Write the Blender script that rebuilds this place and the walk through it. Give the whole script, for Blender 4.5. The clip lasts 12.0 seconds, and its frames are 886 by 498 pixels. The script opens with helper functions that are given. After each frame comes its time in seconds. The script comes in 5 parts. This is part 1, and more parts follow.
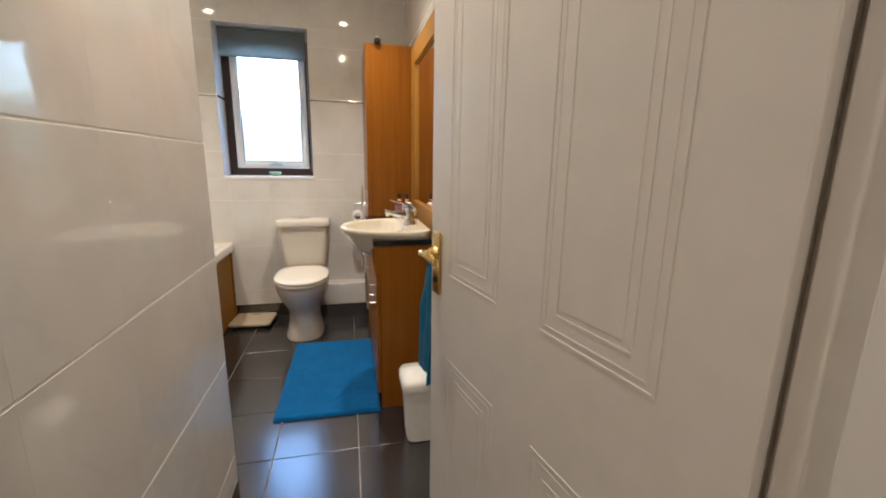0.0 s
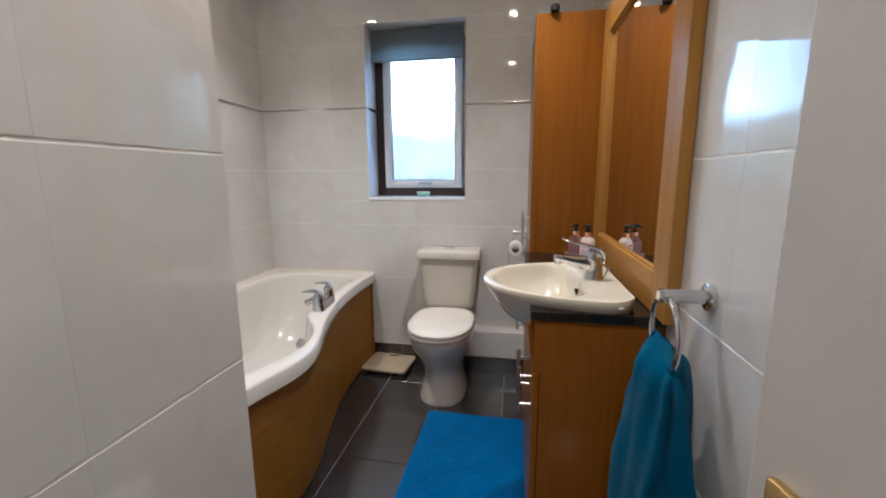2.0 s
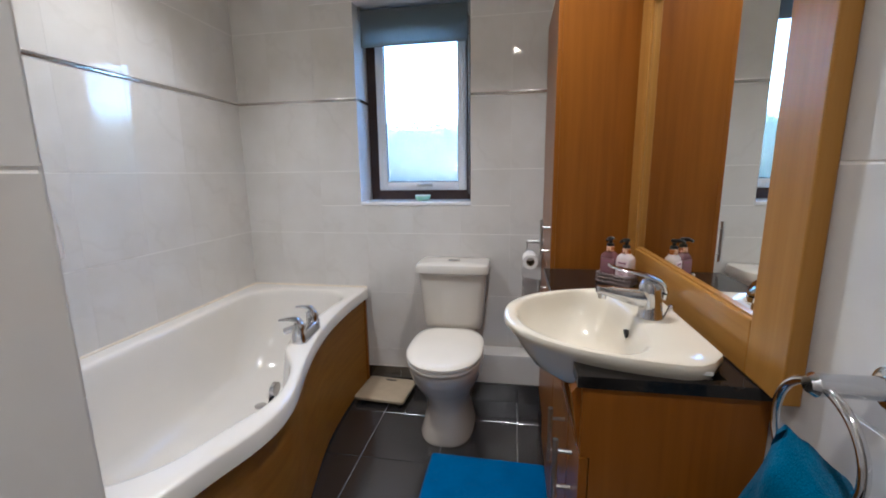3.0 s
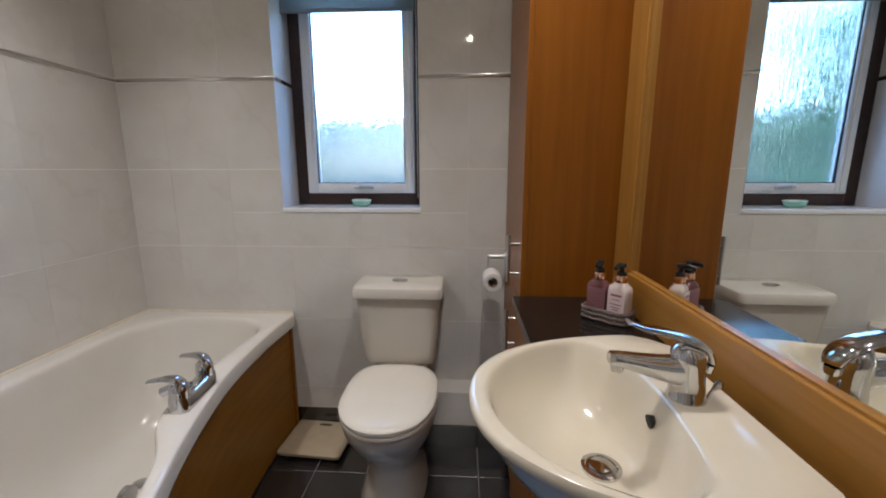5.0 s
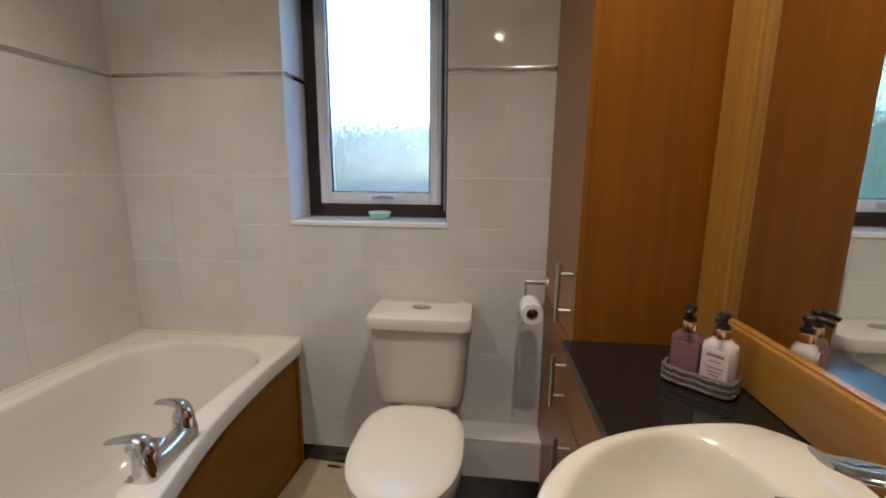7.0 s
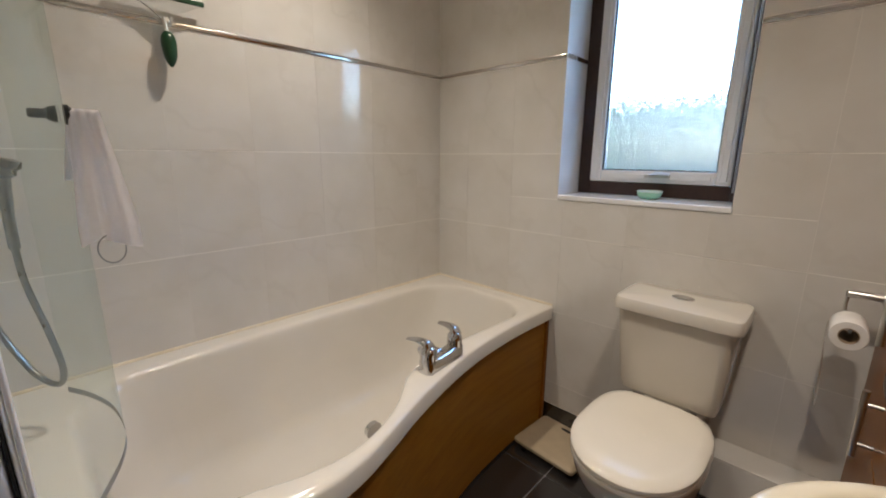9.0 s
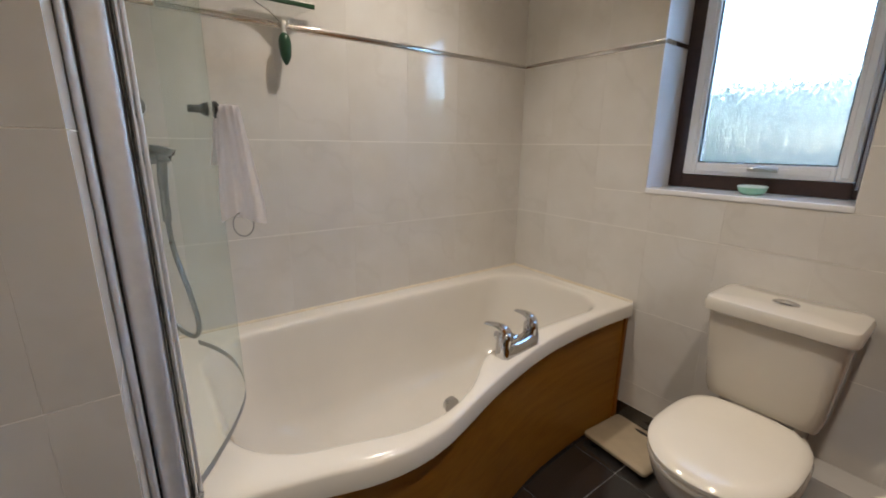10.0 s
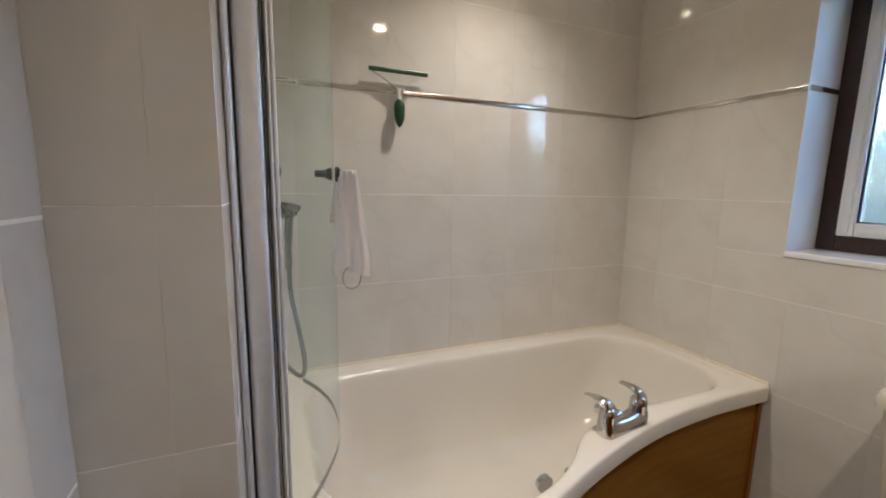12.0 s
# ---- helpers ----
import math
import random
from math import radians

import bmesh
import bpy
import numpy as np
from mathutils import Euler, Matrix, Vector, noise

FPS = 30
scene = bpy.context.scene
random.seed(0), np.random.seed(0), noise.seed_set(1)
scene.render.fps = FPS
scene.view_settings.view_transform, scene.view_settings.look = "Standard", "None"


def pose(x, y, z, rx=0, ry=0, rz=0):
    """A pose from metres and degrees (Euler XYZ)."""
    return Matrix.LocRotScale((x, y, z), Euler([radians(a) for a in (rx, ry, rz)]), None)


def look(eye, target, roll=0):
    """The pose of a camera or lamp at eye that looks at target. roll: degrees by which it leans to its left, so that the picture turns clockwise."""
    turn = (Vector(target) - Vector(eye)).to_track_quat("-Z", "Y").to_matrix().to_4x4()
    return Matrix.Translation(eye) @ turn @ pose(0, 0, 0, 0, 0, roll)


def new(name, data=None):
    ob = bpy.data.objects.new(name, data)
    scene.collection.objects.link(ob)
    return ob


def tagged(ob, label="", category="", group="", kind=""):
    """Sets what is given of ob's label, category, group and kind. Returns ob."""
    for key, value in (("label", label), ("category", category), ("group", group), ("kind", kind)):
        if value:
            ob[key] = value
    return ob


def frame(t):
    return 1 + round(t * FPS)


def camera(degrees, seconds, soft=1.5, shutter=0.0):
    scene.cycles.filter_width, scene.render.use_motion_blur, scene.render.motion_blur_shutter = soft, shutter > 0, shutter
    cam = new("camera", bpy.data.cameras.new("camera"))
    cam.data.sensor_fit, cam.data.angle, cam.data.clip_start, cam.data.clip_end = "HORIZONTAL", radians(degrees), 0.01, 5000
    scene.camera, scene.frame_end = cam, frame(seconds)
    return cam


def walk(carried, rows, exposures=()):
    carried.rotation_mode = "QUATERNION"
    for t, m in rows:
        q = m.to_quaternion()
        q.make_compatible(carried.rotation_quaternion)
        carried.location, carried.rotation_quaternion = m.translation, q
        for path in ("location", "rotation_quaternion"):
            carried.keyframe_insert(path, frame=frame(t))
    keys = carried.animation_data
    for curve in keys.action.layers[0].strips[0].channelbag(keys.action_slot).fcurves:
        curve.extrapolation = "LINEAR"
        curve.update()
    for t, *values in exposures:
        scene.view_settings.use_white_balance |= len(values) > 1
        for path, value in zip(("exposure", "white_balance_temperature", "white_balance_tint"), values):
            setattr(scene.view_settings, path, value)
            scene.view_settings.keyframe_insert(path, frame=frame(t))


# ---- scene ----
cam = camera(95.0, 12.0, 1.9)
PATH = [
    (0, (-0.084, 0.335, 1.13), (0.361, 2.241, 0.721), 0.9),
    (0.5, (-0.06, 0.402, 1.113), (0.063, 2.358, 0.714), 0.3),
    (1, (-0.018, 0.625, 1.13), (-0.146, 2.584, 0.748), -0.1),
    (1.5, (-0.044, 0.813, 1.148), (-0.292, 2.762, 0.775), -0.2),
    (2, (-0.033, 1.05, 1.14), (-0.38, 2.99, 0.796), -0.3),
    (2.5, (-0.079, 1.189, 1.152), (-0.464, 3.118, 0.789), -0.9),
    (3, (-0.11, 1.35, 1.17), (-0.448, 3.288, 0.805), -0.8),
    (5, (-0.138, 1.722, 1.181), (-0.242, 3.683, 0.804), -0.1),
    (5.5, (-0.167, 1.823, 1.182), (-0.165, 3.788, 0.805), 0.3),
    (6, (-0.21, 1.915, 1.198), (-0.173, 3.882, 0.834), 0.3),
    (6.5, (-0.209, 1.95, 1.197), (-0.212, 3.92, 0.849), 0.5),
    (8.5, (-0.074, 1.984, 1.187), (-1.235, 3.556, 0.763), -0.2),
    (9, (-0.102, 1.909, 1.175), (-1.454, 3.315, 0.732), 0.3),
    (9.5, (-0.101, 1.87, 1.172), (-1.579, 3.133, 0.701), 0.6),
    (10, (-0.094, 1.849, 1.176), (-1.658, 2.994, 0.684), 0.7),
    (10.5, (-0.096, 1.831, 1.174), (-1.713, 2.894, 0.668), 0.9),
    (11, (-0.1, 1.815, 1.171), (-1.771, 2.817, 0.718), 0.9),
    (11.5, (-0.102, 1.832, 1.199), (-1.843, 2.744, 0.826), 0.9),
    (12, (-0.12, 1.846, 1.217), (-1.941, 2.616, 0.918), 1.0),
]
EXPOSURE = [(0.0, 4.52, 6350, 10), (1.0, 4.34, 6300, 10), (1.5, 4.28, 6200, 10), (2.0, 4.18, 5500, 10), (3.0, 4.11, 5250, 10), (5.0, 3.68, 5650, 10), (6.5, 3.68, 6000, 10), (8.5, 3.79, 6400, 10), (10.5, 3.75, 6350, 10), (12.0, 3.80, 6320, 10)]
walk(cam, [(t, look(eye, target, roll)) for t, eye, target, roll in PATH], EXPOSURE)
SKY, LAMP, LAMP_TINT = 0.15, 3.15, (1.0, 0.885, 0.75)

# ---- plan ----
LEFT, BACK, RIGHT = -1.57, 3.41, 0.337     # bath wall, window wall, mirror wall
HALL_X, NIB, END = -0.470, 1.612, 1.788     # entrance wall, its corner, shower end wall
PIER = -0.707                              # face of the short pier beside the bath
DOORWALL = 0.567                            # bathroom face of the wall with the door
CEIL = 2.30
SILL, HEAD, WIN_L, WIN_R = 1.015, 2.0, -0.905, -0.324

# ---- world and light ----
world = bpy.data.worlds.new("sky")
scene.world = world
world.use_nodes = True
wn = world.node_tree.nodes
sky = wn.new("ShaderNodeTexSky")
sky.sky_type, sky.sun_disc = "NISHITA", False
sky.sun_elevation, sky.sun_rotation = radians(38), radians(200)
sky.air_density, sky.dust_density, sky.ozone_density = 1.0, 0.3, 3.5
wn["Background"].inputs["Strength"].default_value = SKY
world.node_tree.links.new(sky.outputs[0], wn["Background"].inputs["Color"])
sun_data = bpy.data.lights.new("sun", "SUN")
sun_data.energy, sun_data.angle, sun_data.color = 0.6, radians(12), (1.0, 0.96, 0.9)
sun = new("sun", sun_data)
sun.matrix_world = look((1.0, -6.0, 5.5), (0, 0, 0))


def spot_lamp(x, y, watts=LAMP, beam=112, tint=LAMP_TINT):
    data = bpy.data.lights.new("spot_beam", "SPOT")
    data.energy, data.color = watts, tint
    data.spot_size, data.spot_blend, data.shadow_soft_size = radians(beam), 1.0, 0.028
    ob = new("spot_beam", data)
    ob.matrix_world = pose(x, y, CEIL - 0.025)


LIGHTS = ((-0.08, 2.59, 1.0), (-1.13, 2.60, 1.05), (-0.11, 1.32, 0.75))
for lx, ly, share in LIGHTS:
    spot_lamp(lx, ly, LAMP * share)
# Unseen hall lamp, added to brighten the door and entrance wall.
spot_lamp(-0.25, -0.45, LAMP * 1.05, 150, (1.0, 0.86, 0.70))


# ---- materials ----
def material(name):
    m = bpy.data.materials.new(name)
    m.use_nodes = True
    return m, m.node_tree.nodes, m.node_tree.links, m.node_tree.nodes["Principled BSDF"]


def mapping(nodes, links, scale=(1, 1, 1), shift_random=False, source="Object"):
    co = nodes.new("ShaderNodeTexCoord")
    mp = nodes.new("ShaderNodeMapping")
    mp.inputs["Scale"].default_value = scale
    links.new(co.outputs[source], mp.inputs["Vector"])
    if shift_random:
        info = nodes.new("ShaderNodeObjectInfo")
        mul = nodes.new("ShaderNodeVectorMath")
        mul.operation = "SCALE"
        mul.inputs[0].default_value = (7.3, 11.1, 5.7)
        links.new(info.outputs["Random"], mul.inputs["Scale"])
        links.new(mul.outputs[0], mp.inputs["Location"])
    return mp.outputs[0]


def noise_tex(nodes, links, vec, scale, detail=4.0, rough=0.55, distort=0.0):
    n = nodes.new("ShaderNodeTexNoise")
    n.inputs["Scale"].default_value, n.inputs["Detail"].default_value = scale, detail
    n.inputs["Roughness"].default_value, n.inputs["Distortion"].default_value = rough, distort
    links.new(vec, n.inputs["Vector"])
    return n.outputs["Fac"]


def ramp(nodes, links, fac, stops):
    r = nodes.new("ShaderNodeValToRGB")
    while len(r.color_ramp.elements) < len(stops):
        r.color_ramp.elements.new(0.5)
    for e, (p, c) in zip(r.color_ramp.elements, stops):
        e.position, e.color = p, (*c, 1)
    links.new(fac, r.inputs["Fac"])
    return r.outputs["Color"]


def bump(nodes, links, bsdf, height, strength, distance):
    b = nodes.new("ShaderNodeBump")
    b.inputs["Strength"].default_value, b.inputs["Distance"].default_value = strength, distance
    links.new(height, b.inputs["Height"])
    links.new(b.outputs[0], bsdf.inputs["Normal"])


def mix(nodes, links, fac, a, b, blend="MIX"):
    m = nodes.new("ShaderNodeMix")
    m.data_type, m.blend_type = "RGBA", blend
    for socket, v in ((m.inputs[0], fac), (m.inputs[6], a), (m.inputs[7], b)):
        if isinstance(v, (int, float)):
            socket.default_value = v
        elif isinstance(v, tuple):
            socket.default_value = (*v, 1)
        else:
            links.new(v, socket)
    return m.outputs[2]


def plain(name, colour, rough=0.5, metal=0.0, vary=0.06, scale=30.0, relief=0.0, coat=0.0, spec=0.5):
    """A simple painted, moulded or metal surface with mottling and fine relief."""
    m, nodes, links, b = material(name)
    vec = mapping(nodes, links)
    f = noise_tex(nodes, links, vec, scale)
    lo = tuple(max(0.0, c * (1 - vary)) for c in colour)
    hi = tuple(min(1.0, c * (1 + vary)) for c in colour)
    links.new(ramp(nodes, links, f, ((0.3, lo), (0.7, hi))), b.inputs["Base Color"])
    rr = nodes.new("ShaderNodeMapRange")
    rr.inputs["To Min"].default_value, rr.inputs["To Max"].default_value = rough * 0.8, min(1.0, rough * 1.25)
    links.new(noise_tex(nodes, links, vec, scale * 0.3, 3.0), rr.inputs["Value"])
    links.new(rr.outputs[0], b.inputs["Roughness"])
    b.inputs["Metallic"].default_value = metal
    b.inputs["Coat Weight"].default_value = coat
    b.inputs["Specular IOR Level"].default_value = spec
    if relief:
        bump(nodes, links, b, noise_tex(nodes, links, vec, scale * 6, 3.0), 0.5, relief)
    return m


def wall_tile_material():
    m, nodes, links, b = material("glazed_wall_tile")
    vec = mapping(nodes, links, (1, 1, 1), True)
    w = nodes.new("ShaderNodeTexWave")
    w.wave_type, w.bands_direction = "BANDS", "DIAGONAL"
    for k, v in (("Scale", 1.6), ("Distortion", 9.0), ("Detail", 4.0), ("Detail Scale", 1.4), ("Detail Roughness", 0.6)):
        w.inputs[k].default_value = v
    links.new(vec, w.inputs["Vector"])
    vein = ramp(nodes, links, w.outputs["Fac"], ((0.0, (1, 1, 1)), (0.045, (0, 0, 0))))
    cloud = ramp(nodes, links, noise_tex(nodes, links, vec, 5.0, 5.0), ((0.32, (0.62, 0.595, 0.56)), (0.68, (0.675, 0.655, 0.63))))
    mask = noise_tex(nodes, links, vec, 3.1, 2.0)
    mul = nodes.new("ShaderNodeMath")
    mul.operation = "MULTIPLY"
    links.new(vein, mul.inputs[0])
    links.new(mask, mul.inputs[1])
    soft = nodes.new("ShaderNodeMath")
    soft.operation = "MULTIPLY"
    soft.inputs[1].default_value = 0.17
    links.new(mul.outputs[0], soft.inputs[0])
    links.new(mix(nodes, links, soft.outputs[0], cloud, (0.42, 0.385, 0.35)), b.inputs["Base Color"])
    b.inputs["Roughness"].default_value = 0.05
    b.inputs["Specular IOR Level"].default_value = 0.75
    bump(nodes, links, b, noise_tex(nodes, links, vec, 6.0, 2.0), 0.25, 0.004)
    return m


def floor_tile_material():
    m, nodes, links, b = material("charcoal_floor_tile")
    vec = mapping(nodes, links, (1, 1, 1), True)
    links.new(ramp(nodes, links, noise_tex(nodes, links, vec, 9.0, 6.0), ((0.3, (0.013, 0.012, 0.013)), (0.7, (0.024, 0.022, 0.024)))), b.inputs["Base Color"])
    rr = nodes.new("ShaderNodeMapRange")
    rr.inputs["To Min"].default_value, rr.inputs["To Max"].default_value = 0.14, 0.23
    links.new(noise_tex(nodes, links, vec, 22.0, 4.0), rr.inputs["Value"])
    links.new(rr.outputs[0], b.inputs["Roughness"])
    b.inputs["Specular IOR Level"].default_value = 1.0
    b.inputs["IOR"].default_value = 1.65
    bump(nodes, links, b, noise_tex(nodes, links, vec, 60.0, 4.0), 0.2, 0.0008)
    return m


def wood(name, dark, mid, light, axis=2, rough=0.32):
    """Straight-grained veneer, grain along the given axis."""
    m, nodes, links, b = material(name)
    stretch = [26.0, 26.0, 26.0]
    stretch[axis] = 1.1
    vec = mapping(nodes, links, tuple(stretch), True)
    grain = noise_tex(nodes, links, vec, 1.6, 6.0, 0.6, 0.3)
    fine_s = [150.0, 150.0, 150.0]
    fine_s[axis] = 5.0
    fine = noise_tex(nodes, links, mapping(nodes, links, tuple(fine_s), True), 1.0, 3.0)
    col = ramp(nodes, links, grain, ((0.25, dark), (0.5, mid), (0.78, light)))
    col = mix(nodes, links, 0.35, col, ramp(nodes, links, fine, ((0.3, dark), (0.65, light))), "MULTIPLY")
    col2 = mix(nodes, links, 0.75, col, ramp(nodes, links, grain, ((0.25, dark), (0.5, mid), (0.78, light))))
    links.new(col2, b.inputs["Base Color"])
    b.inputs["Roughness"].default_value = rough
    b.inputs["Coat Weight"].default_value = 0.06
    b.inputs["Specular IOR Level"].default_value = 0.3
    b.inputs["Coat Roughness"].default_value = 0.2
    bump(nodes, links, b, fine, 0.15, 0.0006)
    return m


def cloth(name, dark, light, pile=420.0, relief=0.004):
    m, nodes, links, b = material(name)
    vec = mapping(nodes, links)
    big = noise_tex(nodes, links, vec, 9.0, 4.0, 0.6)
    fib = noise_tex(nodes, links, vec, pile, 3.0, 0.7)
    col = ramp(nodes, links, big, ((0.3, dark), (0.7, light)))
    col = mix(nodes, links, 0.5, col, ramp(nodes, links, fib, ((0.3, tuple(c * 0.45 for c in dark)), (0.7, light))))
    links.new(col, b.inputs["Base Color"])
    b.inputs["Roughness"].default_value = 0.95
    b.inputs["Sheen Weight"].default_value = 0.06
    b.inputs["Sheen Roughness"].default_value = 0.4
    b.inputs["Specular IOR Level"].default_value = 0.15
    add = nodes.new("ShaderNodeMath")
    add.operation = "ADD"
    links.new(fib, add.inputs[0])
    links.new(big, add.inputs[1])
    bump(nodes, links, b, add.outputs[0], 0.8, relief)
    return m


def stone(name):
    m, nodes, links, b = material(name)
    vec = mapping(nodes, links)
    v = nodes.new("ShaderNodeTexVoronoi")
    v.inputs["Scale"].default_value = 330.0
    links.new(vec, v.inputs["Vector"])
    fleck = ramp(nodes, links, v.outputs["Distance"], ((0.08, (0.09, 0.075, 0.06)), (0.28, (0.010, 0.009, 0.009))))
    base = ramp(nodes, links, noise_tex(nodes, links, vec, 60.0, 5.0), ((0.35, (0.006, 0.006, 0.006)), (0.7, (0.03, 0.024, 0.02))))
    links.new(mix(nodes, links, 0.5, base, fleck), b.inputs["Base Color"])
    b.inputs["Roughness"].default_value = 0.10
    return m


def clear_glass(name, tint=(0.93, 0.985, 0.955), rough=0.0, ior=1.45):
    m, nodes, links, b = material(name)
    b.inputs["Base Color"].default_value = (*tint, 1)
    b.inputs["Roughness"].default_value = rough
    b.inputs["IOR"].default_value = ior
    b.inputs["Transmission Weight"].default_value = 1.0
    return m, nodes, links, b


def sheet_glass(name, tint, film=0.05):
    """Thin glass: see-through, a faint pale green diffuse share, a gloss that grows at grazing angles."""
    m, nodes, links, b = material(name)
    nodes.remove(b)
    clear, gloss, fres, mx = (nodes.new("ShaderNode" + k) for k in ("BsdfTransparent", "BsdfGlossy", "LayerWeight", "MixShader"))
    clear.inputs["Color"].default_value = (*tint, 1)
    gloss.inputs["Roughness"].default_value = 0.01
    rise, gain = nodes.new("ShaderNodeMath"), nodes.new("ShaderNodeMath")
    rise.operation, gain.operation = "POWER", "MULTIPLY_ADD"
    rise.inputs[1].default_value, gain.inputs[1].default_value, gain.inputs[2].default_value = 5.0, 0.35, 0.025
    links.new(fres.outputs["Facing"], rise.inputs[0])
    links.new(rise.outputs[0], gain.inputs[0])
    veil, dulled = nodes.new("ShaderNodeBsdfDiffuse"), nodes.new("ShaderNodeMixShader")
    veil.inputs["Color"].default_value = (0.70, 0.82, 0.70, 1)
    dulled.inputs[0].default_value = film
    links.new(clear.outputs[0], dulled.inputs[1])
    links.new(veil.outputs[0], dulled.inputs[2])
    links.new(gain.outputs[0], mx.inputs[0])
    links.new(dulled.outputs[0], mx.inputs[1])
    links.new(gloss.outputs[0], mx.inputs[2])
    links.new(mx.outputs[0], nodes["Material Output"].inputs["Surface"])
    return m


def obscure_glass():
    """Rain-patterned privacy glass: vertical runs and droplets."""
    m, nodes, links, b = clear_glass("patterned_window_glass", (0.93, 0.925, 0.90), 0.05, 1.12)
    runs = noise_tex(nodes, links, mapping(nodes, links, (165, 165, 13)), 1.0, 3.0, 0.55, 0.6)
    drops = noise_tex(nodes, links, mapping(nodes, links, (60, 60, 34)), 1.0, 2.0, 0.5, 0.9)
    add = nodes.new("ShaderNodeMath")
    add.operation = "ADD"
    less = nodes.new("ShaderNodeMath")
    less.operation = "MULTIPLY"
    less.inputs[1].default_value = 0.4
    links.new(drops, less.inputs[0])
    links.new(runs, add.inputs[0])
    links.new(less.outputs[0], add.inputs[1])
    bump(nodes, links, b, add.outputs[0], 1.0, 0.012)
    return m


def glow(name, colour, strength):
    m, nodes, links, b = material(name)
    b.inputs["Base Color"].default_value = (*colour, 1)
    b.inputs["Emission Color"].default_value = (*colour, 1)
    b.inputs["Emission Strength"].default_value = strength
    return m


def leaf_material():
    m, nodes, links, b = material("hedge_leaves")
    g = nodes.new("ShaderNodeNewGeometry")
    links.new(ramp(nodes, links, g.outputs["Random Per Island"], ((0.0, (0.020, 0.060, 0.026)), (0.6, (0.040, 0.105, 0.046)), (1.0, (0.075, 0.16, 0.065)))), b.inputs["Base Color"])
    b.inputs["Roughness"].default_value = 0.5
    return m


TILE, FLOOR = wall_tile_material(), floor_tile_material()
GROUT = plain("pale_grout", (0.90, 0.875, 0.83), 0.6, vary=0.05, scale=40)
FLOOR_GROUT = plain("grey_floor_grout", (0.27, 0.255, 0.245), 0.9, vary=0.2, scale=60, relief=0.001)
PLASTER = plain("white_ceiling_paint", (0.80, 0.78, 0.75), 0.85, vary=0.03, scale=14, relief=0.0008)
HALLPAINT = plain("warm_hall_paint", (0.66, 0.58, 0.49), 0.8, vary=0.04, scale=10, relief=0.0008)
CARPET = cloth("hall_carpet", (0.22, 0.18, 0.15), (0.33, 0.28, 0.23), 500)
DOORPAINT = plain("white_satin_door_paint", (0.60, 0.565, 0.53), 0.34, vary=0.025, scale=20, relief=0.0004)
CHERRY = wood("orange_cherry_veneer", (0.205, 0.062, 0.003), (0.25, 0.083, 0.005), (0.285, 0.100, 0.008))
GOLD = wood("golden_oak_veneer", (0.45, 0.195, 0.022), (0.53, 0.243, 0.030), (0.60, 0.29, 0.042), 1)
BEECH = wood("golden_beech_wood", (0.32, 0.145, 0.024), (0.385, 0.185, 0.034), (0.44, 0.225, 0.05))
BEECH_Y = wood("golden_beech_rail", (0.32, 0.145, 0.024), (0.385, 0.185, 0.034), (0.44, 0.225, 0.05), 1)
CERAMIC = plain("white_vitreous_china", (0.66, 0.60, 0.485), 0.11, vary=0.015, scale=8, coat=0.3)
TOILETCHINA = plain("toilet_china", (0.63, 0.59, 0.525), 0.11, vary=0.015, scale=8, coat=0.3)
ACRYLIC = plain("white_bath_acrylic", (0.69, 0.655, 0.60), 0.12, vary=0.015, scale=6)
SEATP = plain("white_seat_plastic", (0.75, 0.705, 0.63), 0.09, vary=0.015, scale=9)
PLASTIC = plain("white_plastic", (0.72, 0.70, 0.66), 0.42, vary=0.04, scale=25, relief=0.0004)
CREAM = plain("cream_scale_plastic", (0.43, 0.35, 0.245), 0.35, vary=0.05, scale=20)
CHROME = plain("polished_chrome", (0.66, 0.66, 0.67), 0.07, 1.0, vary=0.02, scale=15)
SATIN = plain("satin_steel", (0.56, 0.55, 0.53), 0.30, 1.0, vary=0.05, scale=50)
ALU = plain("anodised_aluminium", (0.84, 0.84, 0.86), 0.56, 1.0, vary=0.04, scale=40)
STRIP = plain("brushed_trim_metal", (0.72, 0.70, 0.68), 0.17, 1.0, vary=0.05, scale=30)
SEALANT = plain("cream_silicone", (0.68, 0.60, 0.47), 0.4, vary=0.08)
BRASS = plain("aged_brass", (0.62, 0.44, 0.17), 0.26, 1.0, vary=0.18, scale=35)
BLACK = plain("black_plastic", (0.012, 0.012, 0.013), 0.35, vary=0.2, scale=30)
# Near-black that puts the shade inside small holes into the colour.
HOLE_SHADE = plain("painted_hole_shade", (0.02, 0.018, 0.016), 0.7, vary=0.2)
STONE = stone("black_granite")
MAHOGANY = plain("dark_brown_window_frame", (0.035, 0.017, 0.014), 0.35, vary=0.2, scale=40, relief=0.0004)
UPVC = plain("white_sash_plastic", (0.76, 0.77, 0.78), 0.3, vary=0.02)
BLIND = cloth("grey_blind_fabric", (0.27, 0.285, 0.29), (0.33, 0.345, 0.35), 900, 0.0008)
_bn, _bl = BLIND.node_tree.nodes, BLIND.node_tree.links
_tr, _mx = _bn.new("ShaderNodeBsdfTranslucent"), _bn.new("ShaderNodeMixShader")
_tr.inputs["Color"].default_value, _mx.inputs[0].default_value = (0.42, 0.45, 0.46, 1), 0.55
_bl.new(_bn["Principled BSDF"].outputs[0], _mx.inputs[1])
_bl.new(_tr.outputs[0], _mx.inputs[2])
_bl.new(_mx.outputs[0], _bn["Material Output"].inputs["Surface"])
